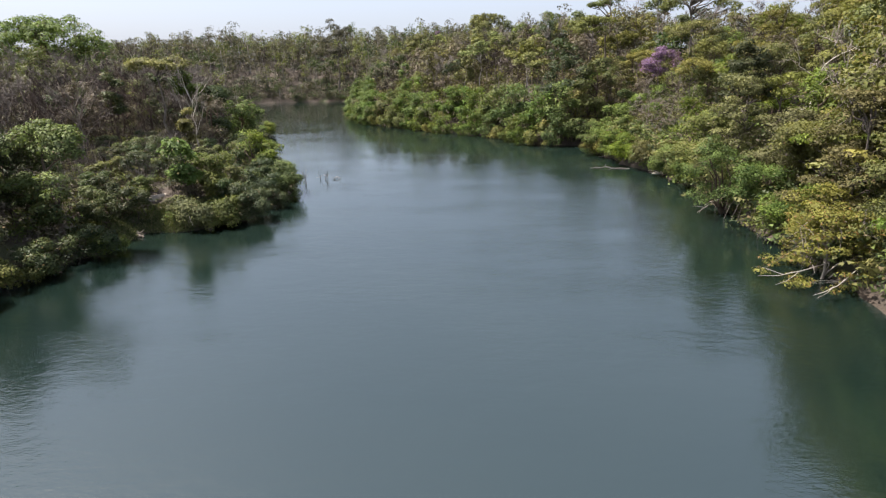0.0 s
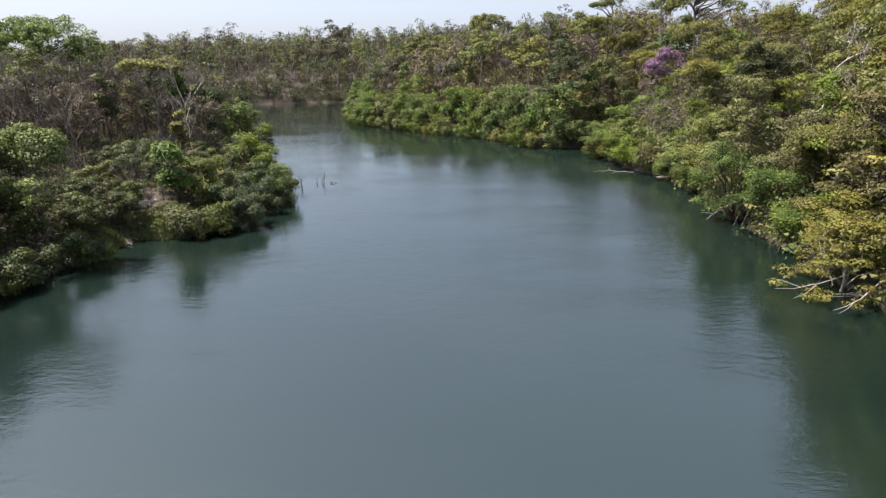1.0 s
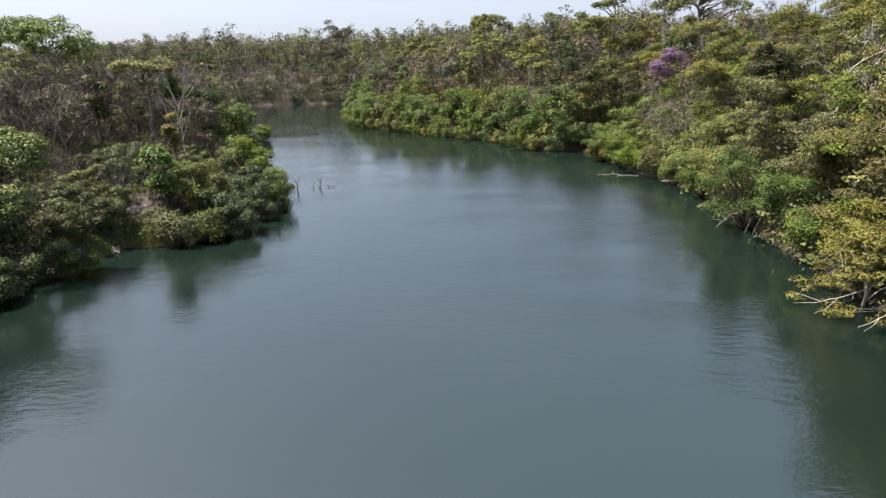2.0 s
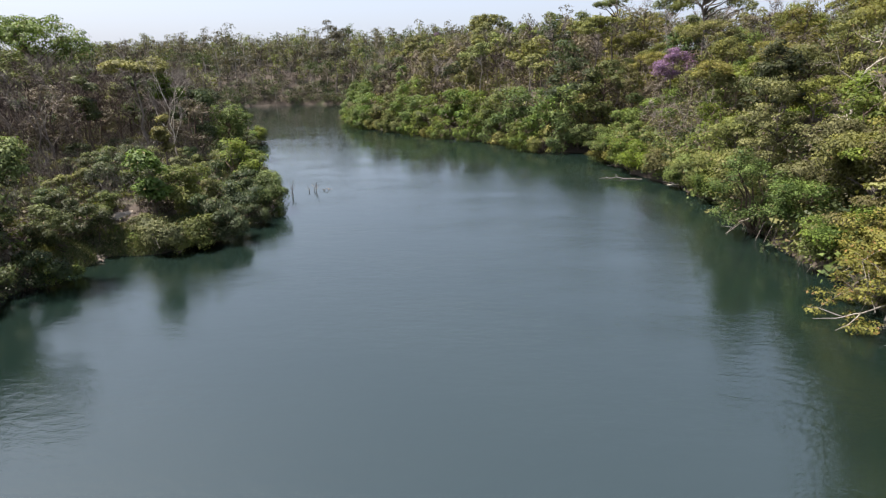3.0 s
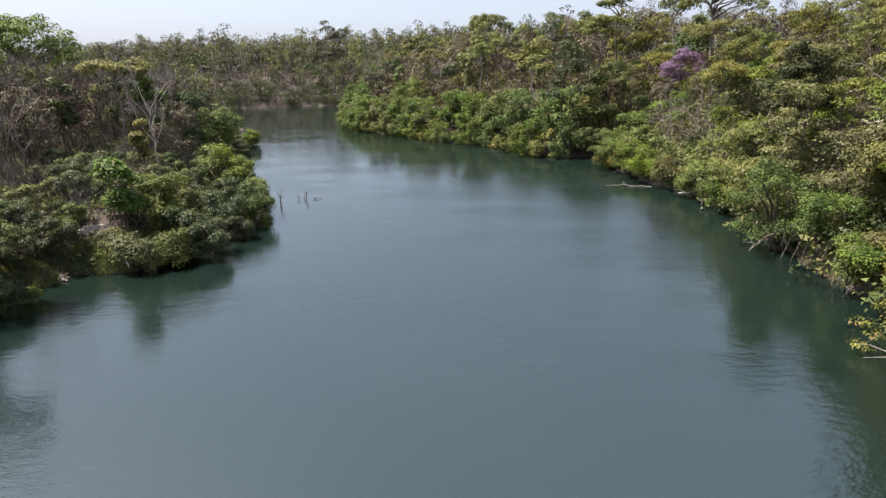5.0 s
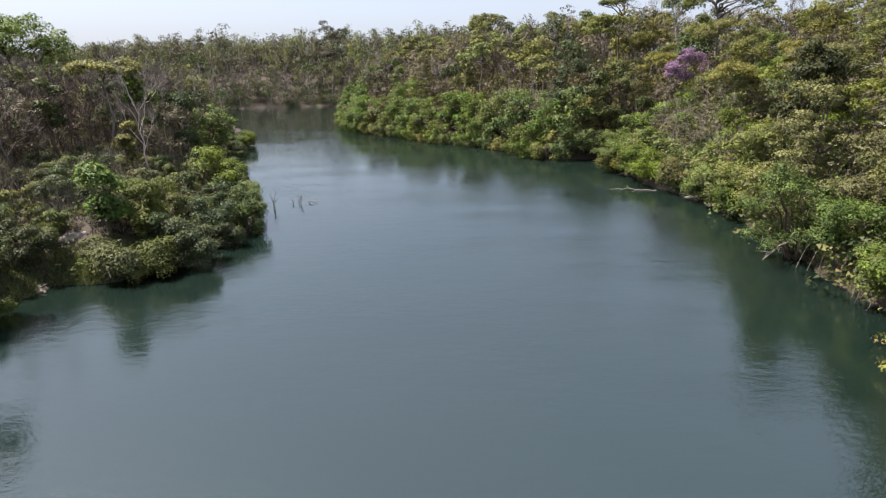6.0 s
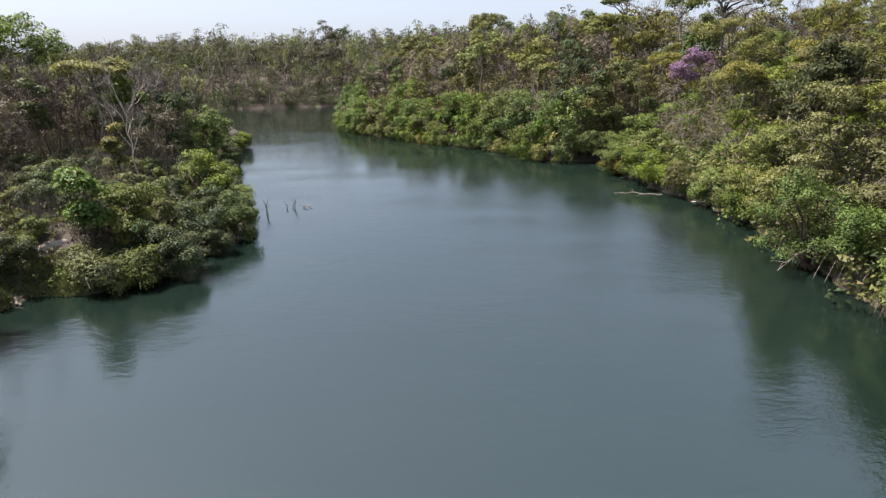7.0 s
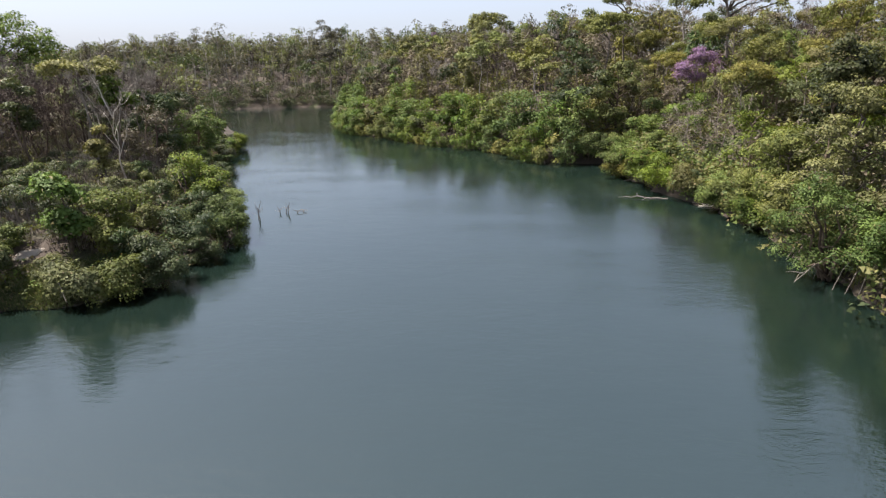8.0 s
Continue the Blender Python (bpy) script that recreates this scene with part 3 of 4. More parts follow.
for seed, x, y, z, r, leaf_mat, label in (
        (112, -38.6, 41.0, 16.0, 3.4, LEAF_DARK, "tall dark green tree on the near bank"),
        (113, -41.5, 36.0, 16.5, 3.8, LEAF_BRIGHT, "tall spreading green tree on the near bank"),
        (114, -40.5, 29.0, 15.5, 3.6, LEAF_DARK, "dense dark tree at the river's edge"),
        (115, -43.0, 21.0, 15.5, 3.8, LEAF_SAGE, "dense grey-green tree near the river's edge")):
    h = top_to(x, y, z)
    single("riverside_tree", leafy_arrays(seed, "dome", h, r, h * 0.15, 60, 100, 0.27, 0.22, 1.1), BARK_BROWN, leaf_mat, label, x, y, seed * 40, gap=3.0)
single("dead_tree", bare_arrays(120, top_to(-33.3, 75, 17.6), 0.2, 0.15, 8, 4, 0.024, 3, True), BARK_PALE, TWIG_GREY,
       "tall bleached dead tree with forked bare limbs", -33.3, 74.5, 40, gap=4.5)
single("dead_tree", bare_arrays(121, top_to(-46, 70, 16.5), 0.35, 0.2, 6, 5, 0.022, 3, True), BARK_GREY, TWIG_GREY,
       "leafless grey tree with upright forked limbs", -46, 70, 10, gap=4)
single("dead_tree", bare_arrays(122, top_to(-62, 98, 18.8), 0.6, 0.25, 7, 6, 0.03, 3, True), BARK_GREY, TWIG_GREY,
       "wide leafless tree above the bare forest", -62, 98, 10, gap=5)
single("dead_tree", bare_arrays(123, top_to(37, 56, 17.6), 0.62, 0.28, 5, 3, 0.02, 3, True), BARK_PALE, TWIG_GREY,
       "dead tree with pale spreading bare limbs", 37.2, 56.2, 100, gap=5)
single("dead_tree", bare_arrays(124, top_to(43, 60, 18.5), 0.6, 0.2, 5, 3, 0.02, 3, True), BARK_PALE, TWIG_GREY,
       "dead tree with pale leaning bare limbs", 43, 60, 10, gap=5)
single("dead_tree", bare_arrays(125, top_to(35.2, 78, 13.5), 0.34, 0.15, 5, 4, 0.02, 3, True), BARK_ASH, TWIG_GREY,
       "slim grey leafless tree on the slope", 35.2, 78, 10, gap=2.0)
single("bare_shrub", bare_arrays(126, 7.8, 0.75, 0.12, 9, 8, 0.022, 3, True), BARK_GREY, TWIG_GREY,
       "broad leafless grey shrub above the bank", 32.8, 87.5, 0, gap=3.0, category="shrub")
single("bare_shrub", bare_arrays(127, 7.0, 0.75, 0.12, 9, 8, 0.022, 3, True), BARK_GREY, TWIG_GREY,
       "broad leafless grey shrub above the bank", 34.2, 81.5, 70, gap=3.0, category="shrub")
single("bare_shrub", bare_arrays(128, 7.4, 0.7, 0.12, 9, 8, 0.022, 3, True), BARK_GREY, TWIG_BROWN,
       "broad leafless brown shrub above the bank", 36.6, 88, 70, gap=3.0, category="shrub")

h = top_to(37.4, 97.5, 18.6)
single("flowering_tree", leafy_arrays(130, "dome", h, 2.7, h * 0.55, 50, 120, 0.22, 0.15, 0.9, 0.55), BARK_GREY, FLOWER,
       "purple-blossomed tree on the wooded slope", 37.4, 97.5, gap=3, crown_name="blossom")
h = top_to(41.5, 98, 17.2)
single("flowering_tree", leafy_arrays(131, "dome", h, 2.6, h * 0.6, 26, 29, 0.21, 0.14, 0.9, 0.5), BARK_GREY, FLOWER,
       "sparsely purple-blossomed tree on the wooded slope", 41.8, 98.5, gap=3, crown_name="blossom")
h = top_to(1, 240, 31.5)
single("flowering_tree", leafy_arrays(132, "dome", h, 4.5, h * 0.5, 30, 46, 0.44, 0.2, 1.2), BARK_GREY, FLOWER,
       "distant purple-flowering tree on the ridge", 1, 236, gap=6, crown_name="blossom")
h = top_to(33.6, 62, 16.6)
single("evergreen_tree", leafy_arrays(133, "layered", h, 2.5, h * 0.45, 46, 113, 0.31, 0.2, 0.95), BARK_BROWN, LEAF_DARK,
       "dark large-leaved evergreen tree on the slope", 33.6, 62, gap=4)
h = top_to(31.2, 42.5, 9.6)
single("umbrella_tree", leafy_arrays(134, "umbrella", h, 3.6, h * 0.55, 40, 105, 0.25, 0.15, 0.9, 0.4), BARK_BROWN, LEAF_LIME,
       "flat-crowned lime green tree above the bank", 32.0, 42.8, gap=3)
h = top_to(31.7, 125, 26.3)
single("umbrella_tree", leafy_arrays(135, "umbrella", h, 6.2, h * 0.5, 64, 92, 0.37, 0.25, 1.2, 0.5), BARK_GREY, LEAF_OLIVE,
       "broad flat-topped green tree on the ridge", 32.2, 126, gap=6)
h = top_to(37.5, 132, 31.5)
single("emergent_tree", leafy_arrays(136, "umbrella", h, 5.0, h * 0.6, 30, 84, 0.37, 0.3, 1.1, 0.5), BARK_GREY, LEAF_SAGE,
       "tall emergent tree with a thin high crown", 37.8, 132, gap=4)
h = top_to(49.5, 113, 30.5)
single("emergent_tree", leafy_arrays(137, "umbrella", h, 7.5, h * 0.5, 72, 97, 0.34, 0.42, 1.2, 0.5), BARK_GREY, LEAF_SAGE,
       "tall emergent tree with pale forked trunk and broad crown", 49.8, 113.5, gap=6)
h = top_to(14.5, 190, 34.0)
single("emergent_tree", leafy_arrays(138, "umbrella", h, 7.0, h * 0.45, 70, 84, 0.44, 0.35, 1.4, 0.55), BARK_GREY, LEAF_SAGE,
       "tall broad-crowned tree standing above the ridge", 14.5, 190, gap=8)
h = top_to(-12.2, 166, 17.6)
single("evergreen_tree", leafy_arrays(139, "column", h, 2.0, h * 0.3, 26, 84, 0.37, 0.2, 1.1), BARK_BROWN, LEAF_BRIGHT,
       "pointed bright green tree above riverside shrubs", -11.5, 168, gap=3)
h = top_to(22, 113, 16.8)
single("evergreen_tree", leafy_arrays(140, "dome", h, 4.2, h * 0.15, 72, 101, 0.34, 0.25, 1.2), BARK_BROWN, LEAF_DARK,
       "tall dense dark green tree on the bank", 25, 114, gap=4)
h = top_to(30, 108, 17.5)
single("evergreen_tree", leafy_arrays(141, "dome", h, 4.0, h * 0.2, 64, 101, 0.34, 0.25, 1.2), BARK_BROWN, LEAF_BRIGHT,
       "tall dense green tree above the bank", 30.5, 109, gap=4)
h = top_to(-54, 300, 45.0)
single("emergent_tree", leafy_arrays(144, "dome", h, 9.0, h * 0.35, 60, 80, 0.7, 0.4, 2.2, 0.5), BARK_GREY, LEAF_HAZE_GREY,
       "tall round-crowned grey-green tree on the distant ridge", -56, 304, gap=8)
h = top_to(57.6, 95, 22)
single("umbrella_tree", leafy_arrays(142, "umbrella", h, 3.6, h * 0.6, 34, 84, 0.31, 0.2, 0.95, 0.45), BARK_GREY, LEAF_LIME,
       "yellow-green flat-crowned tree high on the slope", 58, 96, gap=4)


h = top_to(27, 35.2, 5.6)
single("yellow_bush", leafy_arrays(150, "layered", h, 4.3, h * 0.12, 120, 90, 0.17, 0.12, 0.68, 0.38), BARK_ASH, LEAF_KHAKI,
       "spreading bush with yellow and rusty leaves above the water", 26.6, 35.2, gap=3.5, category="bush", sink=0.2)
single("bare_shrub", bare_arrays(151, 5.0, 0.9, 0.07, 9, 5, 0.016, 3, True), BARK_ASH, TWIG_GREY,
       "grey leafless shrub tangled in a yellow bush", 27.2, 35.6, 0, gap=1.0, category="shrub")


for seed, kind, x, y, z, r, leaf_mat, label in (
        (171, "layered", 30.4, 55.8, 13.2, 3.8, LEAF_OLIVE, "spreading feathery olive tree leaning over the bank"),
        (172, "dome", 32.0, 49.6, 11.8, 3.0, LEAF_SAGE, "rounded grey-green tree above riverside shrubs"),
        (173, "dome", 31.8, 44.6, 12.2, 3.3, LEAF_SAGE, "rounded grey-green tree on the steep bank"),
        (174, "layered", 29.8, 38.8, 12.6, 3.4, LEAF_OLIVE, "olive tree in flat layers above a yellow bush"),
        (175, "dome", 28.6, 32.0, 13.5, 3.4, LEAF_SAGE, "dense grey-green tree at the river's edge"),
        (176, "dome", 28.0, 26.5, 13.5, 3.4, LEAF_BRIGHT, "dense green tree at the river's edge"),
        (177, "dome", 32.2, 66.0, 11.0, 3.0, LEAF_SAGE, "rounded tree above the bank's shrubs")):
    h = top_to(x, y, z)
    single("riverside_tree", leafy_arrays(seed, kind, h, r, h * 0.15, 84, 170, 0.19, 0.2, 0.9, 0.45 if kind == "layered" else 0.6), BARK_GREY, leaf_mat, label, x, y, seed * 40, gap=3.0)


def big_shrub(seed, x, y, height, radius, leaf_mat, label, gap=3.2, lean=0.4):
    root = plant("shrub", *shrub_arrays(seed, height, radius, 60, 150, 0.2, lean, 0.85), BARK_BROWN, leaf_mat, label, "shrub")
    root.matrix_basis = stand(x, y, to_water(x, y))
    take(x, y, gap)


big_shrub(152, 28.6, 52.8, 9.0, 4.3, LEAF_FRESH, "large domed bright green shrub leaning over the water", 3.6, 0.45)
big_shrub(153, 29.2, 41.4, 5.8, 2.9, LEAF_FRESH, "pale green shrub above the water's edge")
big_shrub(154, 30.0, 46.8, 5.4, 2.9, LEAF_FRESH, "round bright green shrub above the bank")
big_shrub(155, 28.9, 81.6, 3.8, 2.3, LEAF_LIME, "low yellow-green shrub beside driftwood")
big_shrub(156, 31.0, 59.4, 7.0, 3.2, LEAF_SAGE, "tall grey-green shrub on the bank")
big_shrub(157, -20.4, 65.6, 3.9, 2.6, LEAF_BRIGHT, "low green shrub spreading over the water at the point", 1.6)
big_shrub(158, -21.6, 61.8, 4.2, 2.4, LEAF_DARK, "dense green shrub trailing over the water", 1.6)
big_shrub(164, -21.6, 55.4, 4.2, 2.4, LEAF_DARK, "dense dark green shrub trailing into the water", 1.6)
big_shrub(165, -22.7, 52.6, 3.8, 2.3, LEAF_FRESH, "rounded green shrub drooping over the water", 1.6)
big_shrub(166, -24.8, 51.0, 2.9, 1.9, LEAF_SAGE, "low grey-green shrub at the water's edge", 1.4)
big_shrub(167, 29.0, 103.4, 5.6, 3.0, LEAF_BRIGHT, "dense green shrub in a small inlet of the bank")
big_shrub(168, 29.6, 99.0, 5.2, 2.8, LEAF_BRIGHT, "green shrub trailing over a small inlet")
big_shrub(169, 25.4, 106.4, 5.6, 3.0, LEAF_FRESH, "rounded bright green shrub at the water's edge")
big_shrub(159, 31.2, 69.4, 4.8, 2.6, LEAF_SAGE, "grey-green shrub hanging over the bank")
big_shrub(160, 31.2, 73.8, 4.4, 2.5, LEAF_BRIGHT, "bright green shrub hanging over driftwood")
big_shrub(161, 31.4, 64.6, 5.4, 2.8, LEAF_BRIGHT, "dense bright green shrub on the bank")
big_shrub(162, 30.0, 78.2, 4.0, 2.2, LEAF_OLIVE, "low olive shrub on the bank")
big_shrub(163, 29.0, 37.6, 5.0, 2.6, LEAF_OLIVE, "olive shrub behind a yellow bush")
# ---------------------------------------------------------------- skyline
def fitted(x, y, height, size):
    """A tree's size, held under the treeline, which falls away to the west; 0 where it finds no room."""
    if x > -0.05 * y:
        return size
    slope = np.interp(x / y, (-0.645, -0.531, -0.396, -0.20, -0.07), (0.056, 0.074, 0.086, 0.094, 0.082))
    room_up = (14.5 + (y - 6) * slope + rnd.uniform(-1.8, 0.8) - ground_at(x, y)) / height
    return min(size, room_up) if room_up > 0.35 else 0


def on_sand(x, y, margin=1.5):
    """Whether a spot lies on the bare sand or on the low ground between it and the water."""
    k = min(1.0, max(0.0, ((x + 29.9) * 3.1 - (y - 54.5) * 4.3) / (3.1 ** 2 + 4.3 ** 2)))
    return math.hypot(x + 29.9 - 3.1 * k, y - 54.5 + 4.3 * k) < margin


# ---------------------------------------------------------------- riverside shrubs
G = "riverside shrubs"
SHRUBS = [
    plant("shrub", *shrub_arrays(201, 5.2, 2.7, 38, 105, 0.24, 0.45, 0.77), BARK_BROWN, LEAF_BRIGHT, "dense bright green shrub overhanging the water", "shrub", G),
    plant("shrub", *shrub_arrays(202, 6.4, 3.0, 42, 110, 0.26, 0.5, 0.86), BARK_BROWN, LEAF_BRIGHT, "tall bright green shrub overhanging the water", "shrub", G),
    plant("shrub", *shrub_arrays(203, 4.6, 2.5, 34, 105, 0.23, 0.4, 0.73), BARK_GREY, LEAF_SAGE, "grey-green shrub at the water's edge", "shrub", G),
    plant("shrub", *shrub_arrays(204, 4.0, 2.4, 32, 95, 0.23, 0.45, 0.73), BARK_BROWN, LEAF_OLIVE, "olive green shrub at the water's edge", "shrub", G),
    plant("shrub", *shrub_arrays(205, 2.6, 1.9, 24, 90, 0.21, 0.3, 0.56), BARK_BROWN, LEAF_BRIGHT, "low green shrub on the bank", "shrub", G),
    plant("shrub", *shrub_arrays(206, 4.8, 2.6, 38, 110, 0.22, 0.45, 0.77), BARK_BROWN, LEAF_DARK, "dense dark green shrub on the low bank", "shrub", G),
]
spots = []
near_right = [p for p in RIGHT_BANK if -20 <= p[1] <= 107 and p[0] > 20]
for x, y in along(near_right, 2.9):
    x, y = shifted(x, y, rnd.uniform(-0.6, 1.0))
    if 20 < y < 33.5 or math.hypot(x - 26, y - 35.0) < 2.5:
        continue
    if room(x, y, 2.2):
        k = rnd.choices(range(5), (6, 4, 2, 2, 0.8))[0]
        spots.append((k, stand(x, y, to_water(x, y) + rnd.uniform(-40, 40), rnd.uniform(0.95, 1.35), rnd.uniform(0.8, 1.05))))
for x, y in along(near_right, 4.0):
    x, y = shifted(x, y, rnd.uniform(2.6, 5.0))
    if y > 25 and room(x, y, 3.0):
        k = rnd.choices(range(5), (5, 4, 2.5, 3, 0.5))[0]
        spots.append((k, stand(x, y, to_water(x, y) + rnd.uniform(-40, 40), rnd.uniform(1.05, 1.4), rnd.uniform(0.9, 1.15))))
tip_left = [(-46, 138), (-41.5, 118), (-32.6, 93), (-25.4, 76), (-19.9, 67.2), (-19.8, 63), (-21.2, 60), (-21.4, 56), (-22.2, 53.2), (-24.4, 51.2), (-26, 50.4)]
for x, y in along(tip_left, 1.8):
    x, y = shifted(x, y, rnd.uniform(-0.8, 0.7))
    if room(x, y, 1.5):
        k = rnd.choices(range(6), (3, 1, 1.5, 0.6, 2, 5))[0]
        spots.append((k, stand(x, y, to_water(x, y) + rnd.uniform(-40, 40), rnd.uniform(0.7, 1.0), rnd.uniform(0.8, 1.05))))
for x, y in along(tip_left, 2.6):
    x, y = shifted(x, y, rnd.uniform(2.2, 5.0))
    if not on_sand(x, y) and room(x, y, 2.0):
        k = rnd.choices(range(6), (3, 1, 1.5, 1, 1, 5))[0]
        spots.append((k, stand(x, y, to_water(x, y) + rnd.uniform(-60, 60), rnd.uniform(0.75, 1.05), rnd.uniform(0.85, 1.1))))
for x, y in along([(-30.2, 44.8), (-31.6, 40.5), (-33, 36), (-37, 24), (-40, 10)], 1.5):
    x, y = shifted(x, y, rnd.uniform(-1.0, 0.1))
    if room(x, y, 1.2):
        spots.append((rnd.choice((2, 3, 5, 5)) if y < 45.5 else 4, stand(x, y, to_water(x, y) + rnd.uniform(-40, 40), rnd.uniform(0.65, 1.0))))
for x, y in along([(-31, 44.5), (-32.6, 40.5), (-34, 36), (-38, 24)], 2.0):
    x, y = shifted(x, y, rnd.uniform(1.8, 3.5))
    if room(x, y, 1.5):
        spots.append((rnd.choice((0, 5, 2, 5)), stand(x, y, to_water(x, y) + rnd.uniform(-40, 40), rnd.uniform(0.85, 1.15))))
for x, y, d in candidates(900, (-50, -20), (46, 84), (1.5, 20)):
    if not on_sand(x, y, 1.3) and not (-31 < x < -26.5 and y < 51.0) and room(x, y, 1.7):
        spots.append((rnd.choice((4, 5, 2, 5)), stand(x, y, rnd.uniform(0, 360), rnd.uniform(0.4, 0.8))))
set_out(SHRUBS, spots)

G = "tall riverside bushes"
BUSHES = [
    plant("bush", *shrub_arrays(211, 8.5, 3.8, 40, 66, 0.39, 0.35, 1.16, 0.07), BARK_BROWN, LEAF_BRIGHT, "tall rounded bright green bush on the far bank", "bush", G),
    plant("bush", *shrub_arrays(212, 7.0, 3.4, 36, 66, 0.36, 0.35, 1.07, 0.07), BARK_BROWN, LEAF_SAGE, "rounded grey-green bush on the far bank", "bush", G),
    plant("bush", *shrub_arrays(213, 5.5, 3.2, 32, 66, 0.35, 0.4, 0.99, 0.07), BARK_BROWN, LEAF_OLIVE, "low olive bush on the far bank", "bush", G),
]
spots = []
for row, (lo, hi, big) in enumerate(((-1.6, -0.4, 0.85), (1.8, 4.6, 1.2))):
    for x, y in along([(28.6, 105), (22.5, 106.5), (18, 110), (15.2, 119), (9, 127), (-1, 136), (-9.5, 148), (-23, 166), (-29.5, 190), (-32, 205), (-33, 225)], 2.9):
        x, y = shifted(x, y, rnd.uniform(lo, hi))
        if room(x, y, 2.2):
            k = rnd.choices(range(3), (5, 1.2, 1.2 - 0.6 * row))[0]
            spots.append((k, stand(x, y, to_water(x, y) + rnd.uniform(-40, 40), big * rnd.uniform(0.75, 1.1), rnd.uniform(0.85, 1.15))))
set_out(BUSHES, spots)

# ---------------------------------------------------------------- forest, near part
G = "leafy forest trees"
WOODS = [
    plant("leafy_tree", *leafy_arrays(301, "umbrella", 10, 4.2, 4.0, 44, 105, 0.23, 0.16, 0.99, 0.5), BARK_GREY, LEAF_OLIVE, "spreading tree with feathery olive leaves", "tree", G),
    plant("leafy_tree", *leafy_arrays(302, "layered", 9, 3.8, 1.6, 46, 105, 0.22, 0.15, 0.95, 0.4), BARK_GREY, LEAF_OLIVE, "tree with olive leaves in flat layers", "tree", G),
    plant("leafy_tree", *leafy_arrays(303, "dome", 9.5, 3.4, 1.8, 44, 110, 0.23, 0.16, 0.99), BARK_BROWN, LEAF_SAGE, "round-crowned grey-green tree on the slope", "tree", G),
    plant("leafy_tree", *leafy_arrays(304, "dome", 8, 3.2, 1.0, 42, 110, 0.23, 0.15, 0.95), BARK_BROWN, LEAF_BRIGHT, "round-crowned bright green forest tree", "tree", G),
    plant("leafy_tree", *leafy_arrays(305, "dome", 10, 3.0, 2.0, 40, 115, 0.24, 0.17, 0.95), BARK_BROWN, LEAF_DARK, "dark green evergreen tree in the forest", "tree", G),
    plant("leafy_tree", *leafy_arrays(306, "layered", 8.5, 3.5, 1.4, 42, 95, 0.22, 0.14, 0.9, 0.4), BARK_GREY, LEAF_YELLOW, "tree with yellowing leaves in loose layers", "tree", G),
    plant("leafy_tree", *leafy_arrays(307, "dome", 9, 2.8, 2.0, 36, 80, 0.2, 0.14, 0.86), BARK_BROWN, LEAF_DRY, "tree with thin withered brown leaves", "tree", G),
    plant("leafy_tree", *leafy_arrays(308, "umbrella", 8.5, 3.4, 3.5, 34, 105, 0.22, 0.14, 0.86, 0.45), BARK_GREY, LEAF_LIME, "flat-crowned lime green forest tree", "tree", G),
]
G2 = "leafless forest trees"
BARE = [
    plant("bare_tree", *bare_arrays(321, 10.5, 0.31, 0.17, 8, 4, 0.036), BARK_BROWN, TWIG_BROWN, "leafless brown-grey forest tree with fine twigs", "tree", G2),
    plant("bare_tree", *bare_arrays(322, 9.0, 0.36, 0.11, 8, 4, 0.036), BARK_GREY, TWIG_BROWN, "leafless grey forest tree with fine twigs", "tree", G2),
    plant("bare_tree", *bare_arrays(323, 11.5, 0.27, 0.14, 8, 4, 0.036), BARK_GREY, TWIG_GREY, "tall leafless pale grey forest tree", "tree", G2),
    plant("bare_tree", *bare_arrays(324, 7.5, 0.42, 0.12, 8, 5, 0.036), BARK_BROWN, TWIG_BROWN, "low leafless brown tree with dense twigs", "tree", G2),
]
leafy_spots, bare_spots = [], []


def grow_wood(n, box, depth, gap, leafy_share, leafy_weights, sizes, wedge=None, side=None):
    for x, y, d in candidates(n, *box, depth, side):
        if wedge and not wedge(x, y) or not room(x, y, gap * rnd.uniform(0.8, 1.2)):
            continue
        size = fitted(x, y, 11.5, rnd.uniform(*sizes))
        if not size:
            continue
        m = stand(x, y, rnd.uniform(0, 360), size, rnd.uniform(0.85, 1.15), (rnd.gauss(0, 3), rnd.gauss(0, 3)))
        if rnd.random() < leafy_share:
            leafy_spots.append((rnd.choices(range(8), leafy_weights)[0], m))
        else:
            bare_spots.append((rnd.randrange(4), m))


# slope on the right bank
grow_wood(300, ((33.0, 46), (28, 47)), (4, 14), 3.2, 1.0, (3, 6, 4, 3, 0.5, 0.2, 0, 0), (1.5, 1.75), lambda x, y: x < 0.85 * y + 9, True)
grow_wood(600, ((30, 60), (28, 56)), (5, 20), 3.0, 0.9, (1, 6, 5, 3, 1, 0.0, 1, 0), (1.15, 1.4), lambda x, y: x < 0.85 * y + 9, True)
grow_wood(4000, ((24, 100), (28, 122)), (4.5, 14), 3.5, 0.82, (4, 4, 5, 4, 1.5, 0, 1.5, 0.3), (0.75, 1.15), lambda x, y: x < 0.85 * y + 9, True)
grow_wood(4000, ((24, 110), (28, 128)), (14, 58), 4.5, 0.72, (5, 4, 5, 2, 1.5, 0, 3, 0.6), (0.85, 1.2), lambda x, y: x < 0.85 * y + 7, True)
grow_wood(240, ((26, 34), (-6, 30)), (0.8, 6), 2.6, 1.0, (3, 4, 4, 3, 3, 0, 0, 0), (1.4, 1.7))
grow_wood(160, ((25, 50), (-25, 30)), (2.2, 18), 4.0, 0.95, (4, 4, 4, 3, 2, 1, 1, 0), (1.1, 1.5))
